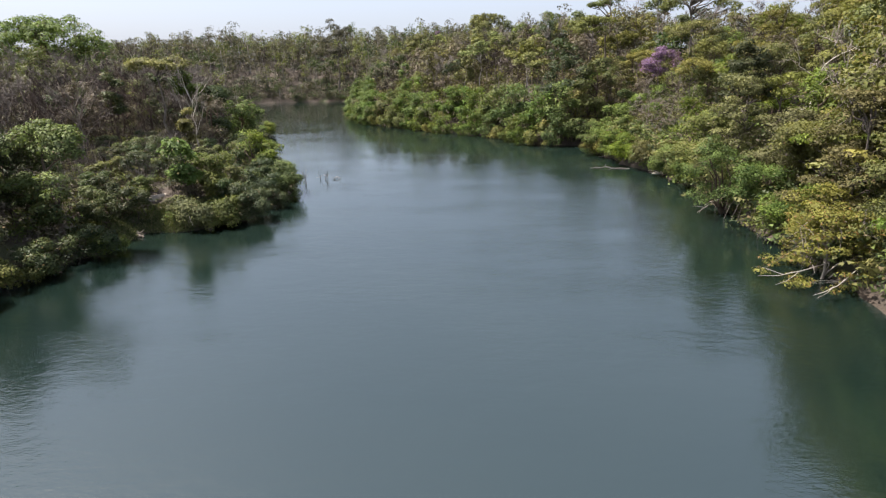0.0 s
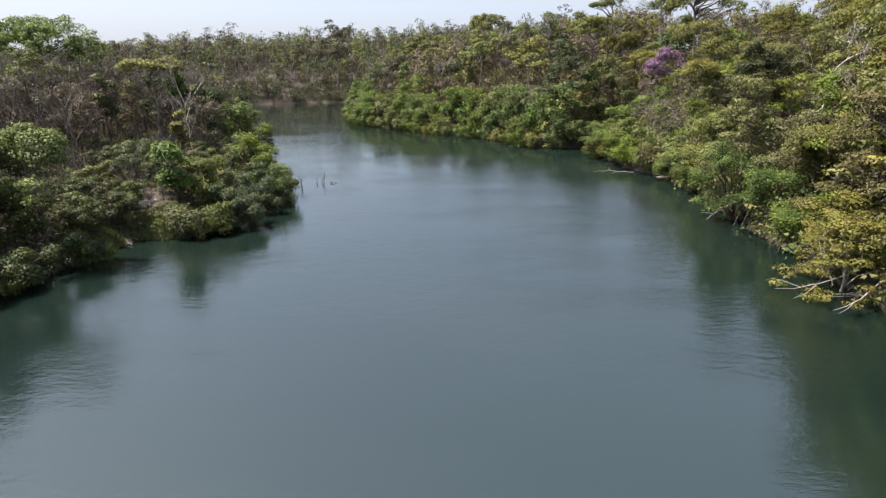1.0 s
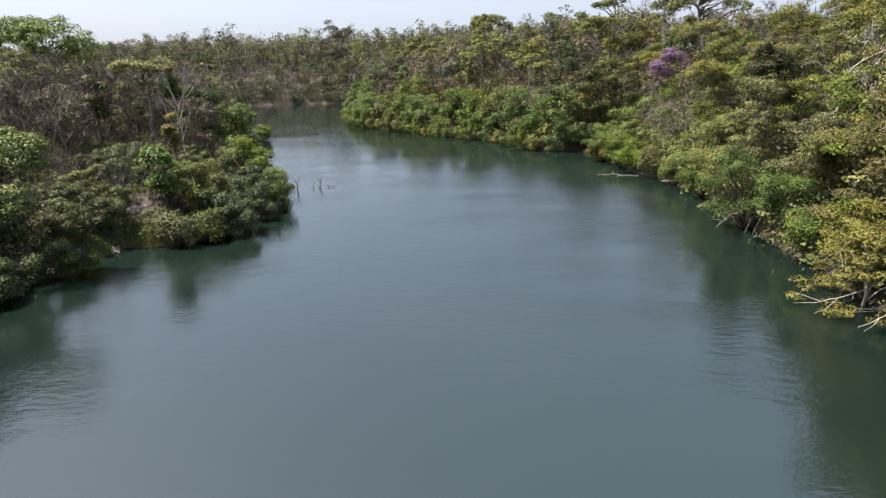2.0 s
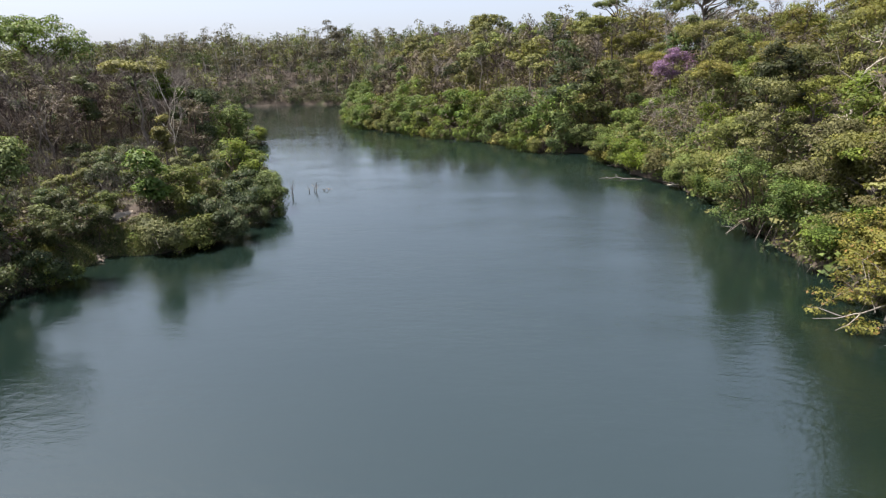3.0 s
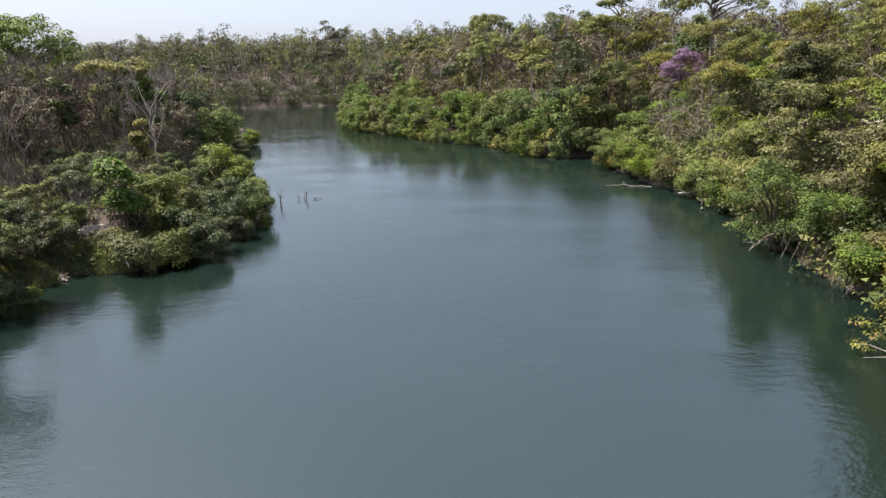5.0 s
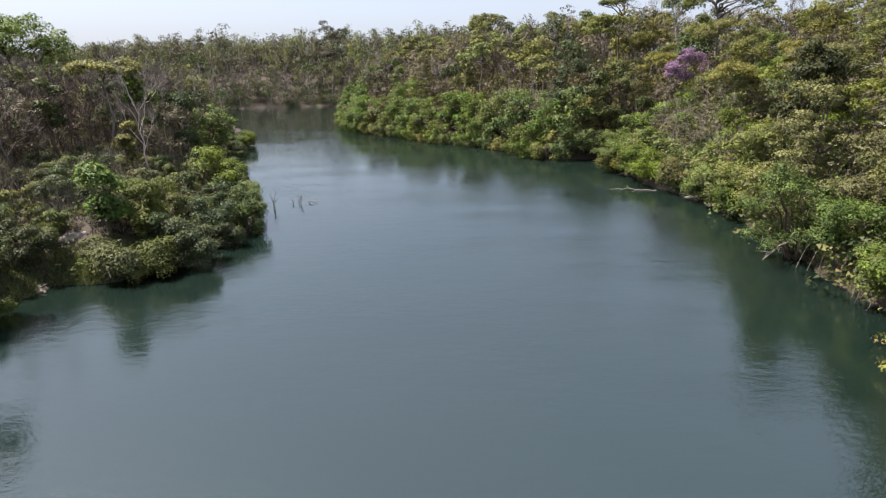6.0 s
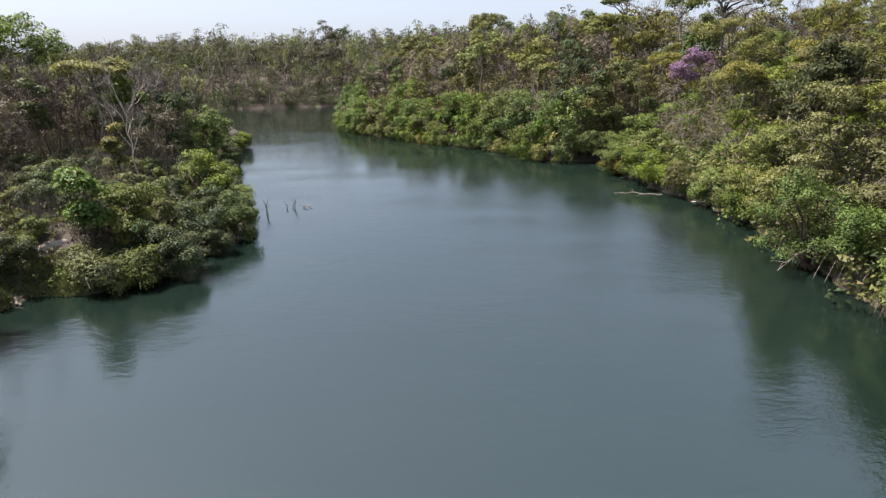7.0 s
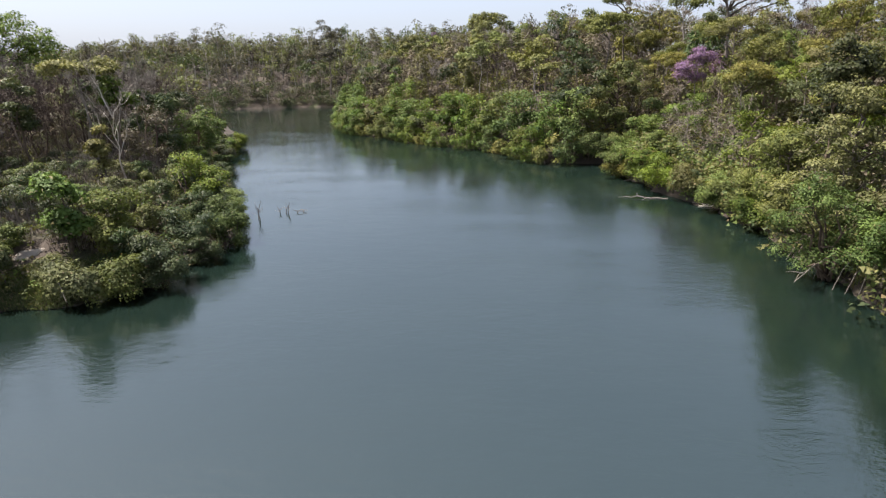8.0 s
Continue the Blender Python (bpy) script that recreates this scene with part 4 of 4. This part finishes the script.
# low wood on the left bank
grow_wood(3600, ((-100, -20), (52, 140)), (6, 46), 2.7, 0.13, (0.2, 0.3, 1.5, 1, 3, 0, 6, 0), (1.05, 1.45), lambda x, y: x > -0.95 * y - 6 and math.hypot(x + 31, y - 52.5) > 4.5, False)
grow_wood(160, ((-60, -30), (28, 52)), (3, 20), 2.8, 0.6, (2, 1, 3, 2, 2, 1, 3, 0), (0.7, 1.0), lambda x, y: math.hypot(x + 30, y - 51.5) > 5)
set_out(WOODS, leafy_spots)
set_out(BARE, bare_spots)

# ---------------------------------------------------------------- forest, middle distance
G3 = "trees of the middle distance"
MIDDLE = [
    plant("hill_tree", *leafy_arrays(401, "dome", 14, 3.9, 6.0, 30, 50, 0.46, 0.2, 1.25, 0.6, True), BARK_ASH, LEAF_OLIVE, "olive-crowned tree on the wooded hill", "tree", G3),
    plant("hill_tree", *leafy_arrays(402, "umbrella", 15, 4.4, 7.5, 30, 50, 0.46, 0.2, 1.25, 0.5, True), BARK_ASH, LEAF_SAGE, "grey-green tree on the wooded hill", "tree", G3),
    plant("hill_tree", *leafy_arrays(403, "dome", 13, 3.4, 5.5, 26, 42, 0.43, 0.16, 1.26, 0.6, True), BARK_BROWN, LEAF_DRY, "brown withered tree on the wooded hill", "tree", G3),
    plant("hill_tree", *leafy_arrays(404, "dome", 13, 3.7, 4.5, 30, 50, 0.48, 0.18, 1.3, 0.6, True), BARK_BROWN, LEAF_DARK, "dark green tree on the wooded hill", "tree", G3),
    plant("hill_tree", *leafy_arrays(405, "dome", 12, 3.2, 4.0, 26, 45, 0.46, 0.16, 1.26, 0.55, True), BARK_BROWN, LEAF_OLIVE, "khaki tree on the wooded hill", "tree", G3),
    plant("hill_tree", *bare_arrays(406, 14, 0.40, 0.15, 6, 14, 0.05, 2), BARK_GREY, TWIG_GREY, "leafless grey tree on the wooded hill", "tree", G3),
    plant("hill_tree", *bare_arrays(407, 13, 0.45, 0.14, 6, 14, 0.05, 2), BARK_GREY, TWIG_BROWN, "leafless brown tree on the wooded hill", "tree", G3),
]
spots = []
for x, y, d in candidates(4500, (-40, 130), (108, 250), (5, 72), True):
    if x < 0.8 * y and room(x, y, 4.2):
        spots.append((rnd.choices(range(7), (3, 3, 4, 1.5, 1, 4.5, 4))[0], stand(x, y, rnd.uniform(0, 360), rnd.uniform(0.8, 1.15), rnd.uniform(0.9, 1.2))))
set_out(MIDDLE, spots)


# ---------------------------------------------------------------- far woods and undergrowth, each one mass
def mass(name, models, spots, materials, label, category):
    """One joined mesh of many plants: spots are (model, x, y, size); a model is a list of (verts, quads, material)."""
    verts, quads, mats, count = [], [], [], 0
    level = terrain(np.array([s[1] for s in spots]), np.array([s[2] for s in spots]))
    rng = np.random.default_rng(5)
    for (k, x, y, size), z in zip(spots, level):
        a = rng.uniform(0, 6.28)
        turn = np.array([[np.cos(a), -np.sin(a), 0], [np.sin(a), np.cos(a), 0], [0, 0, rng.uniform(0.85, 1.2)]]) * size
        for v, q, m in models[k]:
            if q.shape[1] == 4:
                q = np.concatenate([q[:, :3], q[:, [0, 2, 3]]])
            verts.append(v @ turn.T + np.array([x, y, z - 0.1]))
            quads.append(q + count)
            mats.append(np.full(len(q), m))
            count += len(v)
    mesh = quad_mesh(name, np.concatenate(verts), np.concatenate(quads), materials, np.concatenate(mats))
    return tagged(new(name, mesh), label, category, kind="stuff")


def far_models():
    rng = np.random.default_rng(77)
    models = []
    for mat, kind, base in ((0, "dome", 6.0), (1, "dome", 7.5), (2, "dome", 5.0), (3, "dome", 3.5), (0, "dome", 7.0), (2, "dome", 6.0)):
        wood, crown = Shape(), Shape()
        tips = crown_points(rng, kind, 34, 16.0, 4.8, base)
        clump_leaves(crown, rng, tips, 1.6 * rng.uniform(0.8, 1.2, 34), 10, 0.6, 0.5, 0.7)
        tube(wood, bent(rng, (0, 0, -0.5), (0.4, 0.3, 13), 4, 0, 0.02), (0.28, 0.22, 0.17, 0.06), 4)
        for tip in tips[:4]:
            tube(wood, bent(rng, (0.2, 0.1, 8.0), tip, 3), (0.1, 0.07, 0.03), 3)
        models.append([(*wood.arrays(), 5), (*crown.arrays(), mat)])
    for seed in (78, 79):
        wood, twigs = bare_arrays(seed, 15.5, 0.42, 0.2, 5, 11, 0.07, 2)
        models.append([(*wood.arrays(), 5), (*twigs.arrays(), 4)])
    return models


spots = []
for x, y, d in candidates(9000, (-330, 110), (196, 430), (0.8, 112)):
    right = bank_distance(x, y)[1][0]
    if x > 0.75 * y or (right and y < 250 and d < 70 and x > -40) or (not right and d > 40):
        continue
    if room(x, y, 5.3):
        k = rnd.choices(range(8), (14, 12, 9, 9, 12, 9, 5, 5))[0]
        size = fitted(x, y, 16.5, rnd.uniform(0.75, 1.2) * (0.6 if d < 6 else 1.3 if rnd.random() < 0.08 else 1))
        if size:
            spots.append((3 if d < 6 and rnd.random() < 0.7 else k, x, y, size))
mass("far_woods", far_models(), spots, [LEAF_HAZE_GREY, LEAF_HAZE_GREY, LEAF_SAGE, LEAF_DARK, TWIG_BROWN, BARK_ASH],
     "grey-brown half-leafless woods on the distant hill", "woods")


def tuft_models(rng, per=9, leaf=0.42, stalks=9):
    models = []
    for mat in (0, 1, 2, 3):
        for _ in range(2):
            crown = Shape()
            tips = np.column_stack([rng.normal(0, 0.8, 6), rng.normal(0, 0.8, 6), rng.uniform(0.3, 1.7, 6)])
            clump_leaves(crown, rng, tips, rng.uniform(0.5, 0.9, 6), per, leaf, leaf * 0.6, 0.7)
            a = np.column_stack([rng.normal(0, 0.2, (stalks, 2)), np.full(stalks, -0.2)])
            b = a + np.column_stack([rng.normal(0, 0.7, (stalks, 2)), rng.uniform(1.0, 2.4, stalks)])
            ribbons(crown, rng, a, b, 0.022)
            models.append([(*crown.arrays(), mat)])
    return models


def brush_models(rng):
    models = []
    for mat in (0, 0, 1):
        twigs = Shape()
        a = np.column_stack([rng.normal(0, 0.7, (46, 2)), np.full(46, -0.2)])
        b = a + np.column_stack([rng.normal(0, 0.55, (46, 2)), rng.uniform(1.2, 3.4, 46)])
        ribbons(twigs, rng, a, b, 0.024)
        k = rng.uniform(0.35, 0.9, (46, 1))
        c = a + (b - a) * k
        ribbons(twigs, rng, c, c + np.column_stack([rng.normal(0, 0.45, (46, 2)), rng.uniform(0.3, 1.0, 46)]), 0.016)
        models.append([(*twigs.arrays(), mat)])
    return models


TUFTS = tuft_models(np.random.default_rng(9), 13, 0.30)
THICKETS = tuft_models(np.random.default_rng(19), 15, 0.25, 2)
spots = [(rnd.choices(range(8), (3, 3, 2, 2, 2, 2, 2, 2))[0], x, y, rnd.uniform(0.7, 1.5)) for x, y, d in candidates(2600, (24, 100), (28, 125), (0.6, 50), True) if x < 0.85 * y + 9]
spots += [(rnd.choice((0, 1, 2, 3, 6, 7)), x, y, rnd.uniform(0.8, 1.4)) for x, y, d in candidates(1400, (24, 36), (25, 110), (-0.1, 4.5), True)]
mass("slope_undergrowth", TUFTS, spots, [LEAF_OLIVE, LEAF_DARK, LEAF_DRY, LEAF_BRIGHT], "low olive and brown undergrowth on the wooded slope", "undergrowth")
spots = [(rnd.choices(range(8), (2, 2, 2, 2, 3, 3, 1, 1))[0], x, y, rnd.uniform(0.4, 0.9)) for x, y, d in candidates(5200, (-100, -18), (34, 130), (0.3, 44), False)
         if x > -0.95 * y - 6 and not on_sand(x, y, 0.7) and not (-31 < x < -26.5 and y < 51)]
mass("bank_undergrowth", TUFTS, spots, [LEAF_OLIVE, LEAF_SAGE, LEAF_DRY, LEAF_BRIGHT], "low dry undergrowth beneath leafless trees", "undergrowth")
spots = [(rnd.randrange(3), x, y, rnd.uniform(0.6, 1.15)) for x, y, d in candidates(2600, (-105, -22), (50, 140), (5, 46), False)
         if x > -0.95 * y - 6 and math.hypot(x + 29.9, y - 54.4) > 2.5]
mass("dry_brush", brush_models(np.random.default_rng(10)), spots, [TWIG_BROWN, TWIG_GREY], "thicket of leafless brown saplings and twigs", "brushwood")
spots = [(rnd.choices(range(8), (3, 3, 2, 2, 3, 3, 1, 1))[0], x, y, rnd.uniform(1.6, 2.6)) for x, y, d in candidates(2400, (-45, 110), (108, 240), (0.6, 60), True) if x < 0.75 * y]
mass("hill_undergrowth", THICKETS, spots, [LEAF_OLIVE, LEAF_SAGE, LEAF_DRY, LEAF_BRIGHT], "brown and olive undergrowth between the hill's trees", "undergrowth")
spots = [(rnd.choices(range(8), (2, 2, 2, 2, 3, 3, 1, 1))[0], x, y, rnd.uniform(1.8, 3.2)) for x, y, d in candidates(3000, (-250, 0), (196, 330), (0.1, 14))]
spots += [(rnd.choices(range(8), (3, 3, 2, 2, 3, 3, 1, 1))[0], x, y, rnd.uniform(2.0, 3.4)) for x, y, d in candidates(1500, (-260, -30), (200, 380), (12, 60), True)]
# waterline row, half in dark leaves that stand in for shadow below the trees
spots += [(rnd.choice((0, 2, 6, 7)), x, y, rnd.uniform(1.4, 2.4)) for x, y, d in candidates(5000, (-220, -30), (200, 310), (-0.4, 3.5), True)]
spots += [(rnd.choices(range(8), (2, 2, 2, 2, 3, 3, 1, 1))[0], x, y, rnd.uniform(3.4, 4.8)) for x, y, d in candidates(1700, (-330, 110), (240, 440), (40, 125), True)]
mass("far_undergrowth", THICKETS, spots, [LEAF_HAZE_GREY, LEAF_HAZE_GREY, LEAF_DARK, LEAF_DARK], "dense dull undergrowth of the distant bank and ridge", "undergrowth")


# ---------------------------------------------------------------- bank details
def wooden(name, label, category, limbs, material=BARK_PALE, sides=6):
    """A thing of bent wood: limbs are (points, thick end, thin end); the first is its stem, the others branches."""
    shapes = []
    for pts, r0, r1 in limbs:
        shape = Shape()
        pts = np.asarray(pts, float)
        k = np.linspace(0, len(pts) - 1, 3 * len(pts) - 2)
        fine = np.column_stack([np.interp(k, np.arange(len(pts)), pts[:, c]) for c in range(3)])
        rng = np.random.default_rng(len(pts) + int(abs(pts[0, 0]) * 100))
        fine[1:-1] += rng.normal(0, r0 * 0.35, fine[1:-1].shape)
        tube(shape, fine, np.linspace(r0, r1, len(fine)) * rng.uniform(0.85, 1.15, len(fine)), sides)
        shapes.append(shape)
    root = tagged(new(name), label, category)
    for i, shape in enumerate(shapes):
        part("stem" if i == 0 else "branch", shape.mesh("wood", material, soft=True), root)
    return root


wooden("driftwood_log", "bleached driftwood log lying half sunk in the river", "log", [
    (((27.6, 79.0, 0.05), (26.0, 79.2, 0.08), (25.1, 79.5, 0.12), (24.4, 79.7, 0.26), (23.6, 79.9, 0.14), (22.2, 80.5, 0.0)), 0.085, 0.035),
    (((24.4, 79.7, 0.26), (24.2, 79.8, 0.5), (24.3, 80.0, 0.62)), 0.05, 0.02),
    (((25.6, 79.3, 0.15), (25.0, 78.8, 0.20), (24.4, 78.6, 0.02)), 0.05, 0.02),
], BARK_ASH)
wooden("driftwood_log", "bleached driftwood snag below riverside shrubs", "log", [
    (((31.8, 73.8, 0.15), (30.6, 74.4, 0.12), (29.4, 75.0, 0.05)), 0.11, 0.06),
    (((31.0, 74.2, 0.15), (30.2, 74.0, 0.45), (29.7, 73.9, 0.6)), 0.05, 0.02),
    (((30.4, 74.5, 0.12), (29.7, 75.4, 0.35), (29.2, 75.9, 0.3)), 0.05, 0.02),
])
wooden("driftwood_log", "grey fallen branch at the water's edge", "log", [
    (((29.2, 92.0, 0.5), (27.6, 91.0, 0.2), (26.2, 90.6, 0.05)), 0.10, 0.04),
    (((27.9, 91.2, 0.3), (27.0, 90.2, 0.4)), 0.05, 0.02),
], BARK_ASH)
wooden("dead_branch", "bare grey dead branch reaching over the water", "branch", [
    (((28.6, 52.6, 2.0), (26.9, 51.8, 1.6), (25.7, 51.2, 1.1), (24.7, 50.6, 0.75)), 0.07, 0.02),
    (((26.9, 51.8, 1.6), (26.0, 51.0, 1.7), (25.2, 50.4, 1.5)), 0.04, 0.012),
    (((26.2, 51.4, 1.35), (25.6, 51.6, 0.9), (25.2, 51.3, 0.4)), 0.04, 0.012),
    (((25.7, 51.2, 1.1), (25.0, 51.4, 1.2), (24.4, 51.2, 1.25)), 0.03, 0.01),
], BARK_ASH, 5)
wooden("dead_branch", "bare pale dead branch low over the water", "branch", [
    (((26.4, 34.8, 1.2), (24.2, 34.2, 0.9), (22.6, 33.9, 0.75), (21.2, 33.8, 0.8)), 0.045, 0.012),
    (((24.2, 34.2, 0.9), (22.9, 33.4, 0.55), (21.9, 32.9, 0.5)), 0.035, 0.01),
    (((23.0, 34.0, 0.8), (22.0, 34.5, 1.1), (21.3, 34.6, 1.2)), 0.03, 0.01),
], BARK_ASH, 5)
wooden("dead_branch", "bare pale dead branch trailing towards the water", "branch", [
    (((26.6, 32.4, 1.6), (25.0, 31.6, 0.9), (24.0, 31.3, 0.6), (23.2, 31.1, 0.5)), 0.04, 0.012),
    (((24.6, 31.5, 0.8), (23.6, 30.6, 0.8), (22.8, 30.2, 0.7)), 0.03, 0.01),
], BARK_ASH, 5)
wooden("driftwood_log", "pale sunken log beside overhanging shrubs", "log", [
    (((-22.0, 58.6, 0.35), (-20.6, 59.6, 0.16), (-19.2, 60.2, 0.02)), 0.12, 0.05),
    (((-21.2, 59.2, 0.25), (-20.4, 58.9, 0.5)), 0.05, 0.02),
], BARK_ASH)
wooden("driftwood_log", "short bleached log stranded below the grassy bank", "log", [
    (((-29.6, 49.6, 0.35), (-29.0, 49.0, 0.15), (-28.4, 48.6, 0.02)), 0.16, 0.09),
    (((-29.1, 49.1, 0.25), (-28.6, 49.3, 0.5)), 0.06, 0.03),
], BARK_GREY)
for x, y, a in ((-25.9, 51.2, 0.5),):
    wooden("dead_branch", "pale arching dead branch on the bank", "branch", [
        (((x, y, 1.0), (x + 0.5 * math.cos(a), y - 0.3, 2.1), (x + 1.2 * math.cos(a), y - 0.9, 2.2), (x + 1.9 * math.cos(a), y - 1.6, 1.7), (x + 2.4 * math.cos(a), y - 2.0, 0.9)), 0.04, 0.012),
        (((x + 0.5 * math.cos(a), y - 0.3, 2.1), (x + 1.2 * math.cos(a), y - 1.0, 2.0), (x + 1.7 * math.cos(a), y - 1.5, 1.0)), 0.03, 0.01),
    ], BARK_ASH, 5)
for x, y, z, lean in ((-17.0, 76.0, 0.9, 0.5), (-17.4, 75.8, 0.7, -0.4), (-15.8, 75.9, 0.35, 0.7), (-15.2, 76.4, 0.3, 0.5), (-19.2, 73.2, 2.0, 0.5), (-18.7, 72.8, 1.6, -0.6), (-16.6, 75.6, 1.3, 0.3)):
    wooden("submerged_branch", "dark twiggy branch sticking out of the water", "branch", [
        (((x, y, -0.5), (x + lean * 0.4, y, z * 0.5), (x + lean, y + 0.1, z)), 0.06, 0.02),
        (((x + lean * 0.4, y, z * 0.5), (x - lean * 0.5, y + 0.2, z * 0.95)), 0.035, 0.014),
        (((x + lean * 0.2, y, z * 0.25), (x + lean * 1.5, y - 0.2, z * 0.6)), 0.022, 0.01),
    ], BARK_GREY, 5)
for i in range(22):
    x, y = (-19.2 - 0.13 * i + rnd.uniform(-0.4, 0.4), 66.6 - 0.42 * i + rnd.uniform(-0.3, 0.3))
    top = rnd.uniform(1.0, 1.9)
    wooden("exposed_root", "thin exposed root standing in the water", "root", [
        (((x - rnd.uniform(0.2, 0.9), y + 0.3, top), (x, y, top * 0.6), (x + rnd.uniform(-0.1, 0.2), y, -0.5)), 0.05, 0.03)], BARK_GREY, 5)
for i in range(14):
    y = 43.0 + 1.15 * i + rnd.uniform(-0.4, 0.4)
    x = 27.4 + 0.12 * i + rnd.uniform(-0.5, 0.3)
    top = rnd.uniform(1.2, 2.4)
    wooden("exposed_root", "brown dangling root under overhanging shrubs", "root", [
        (((x + 0.7, y, top), (x + 0.1, y - 0.2, top * 0.7), (x - rnd.uniform(0.1, 0.6), y - 0.3, rnd.uniform(-0.2, 0.5))), 0.04, 0.02)], BARK_GREY, 5)


def sand_patch(cx, cy, rx, ry, turn):
    """A low, uneven sheet of sand lying on the bank."""
    rings, spokes = 7, 28
    verts, quads = [], []
    for i in range(rings + 1):
        for j in range(spokes):
            a = 2 * math.pi * j / spokes
            edge = 1 + 0.22 * math.sin(3 * a + cx) + 0.12 * math.sin(7 * a)
            r = edge * (i / rings) + 0.001
            u, v = rx * r * math.cos(a), ry * r * math.sin(a)
            x, y = cx + u * math.cos(turn) - v * math.sin(turn), cy + u * math.sin(turn) + v * math.cos(turn)
            verts.append((x, y, ground_at(x, y) + 0.22 * (1 - (i / rings) ** 2) + (0.03 if i < rings else -0.15)))
    for i in range(rings):
        for j in range(spokes):
            k = (j + 1) % spokes
            quads.append((i * spokes + j, (i + 1) * spokes + j, (i + 1) * spokes + k, i * spokes + k))
    return tagged(new("sand_patch", quad_mesh("sand_patch", verts, quads, [SAND], soft=True)), "pale bare sand among shrubs on the bank", "sand", kind="structure")


sand_patch(-29.9, 54.5, 1.0, 0.55, 0.3)


def bank_grass():
    rng = np.random.default_rng(31)
    shape = Shape()
    x, y = rng.uniform(-36, -24, 60000), rng.uniform(44, 58, 60000)
    d, right = bank_distance(x, y)
    ok = (d > 0.05) & (d < 3.4) & (np.hypot(x + 29.9, y - 54.5) > 1.2)
    x, y = x[ok], y[ok]
    foot = np.column_stack([x, y, terrain(x, y)])
    ribbons(shape, rng, foot, foot + np.column_stack([rng.normal(0, 0.16, (len(x), 2)), rng.uniform(0.12, 0.38, len(x))]), 0.035)
    return tagged(new("bank_grass", shape.mesh("bank_grass", GRASS)), "rough green grass on the low river bank", "grass", kind="stuff")


bank_grass()
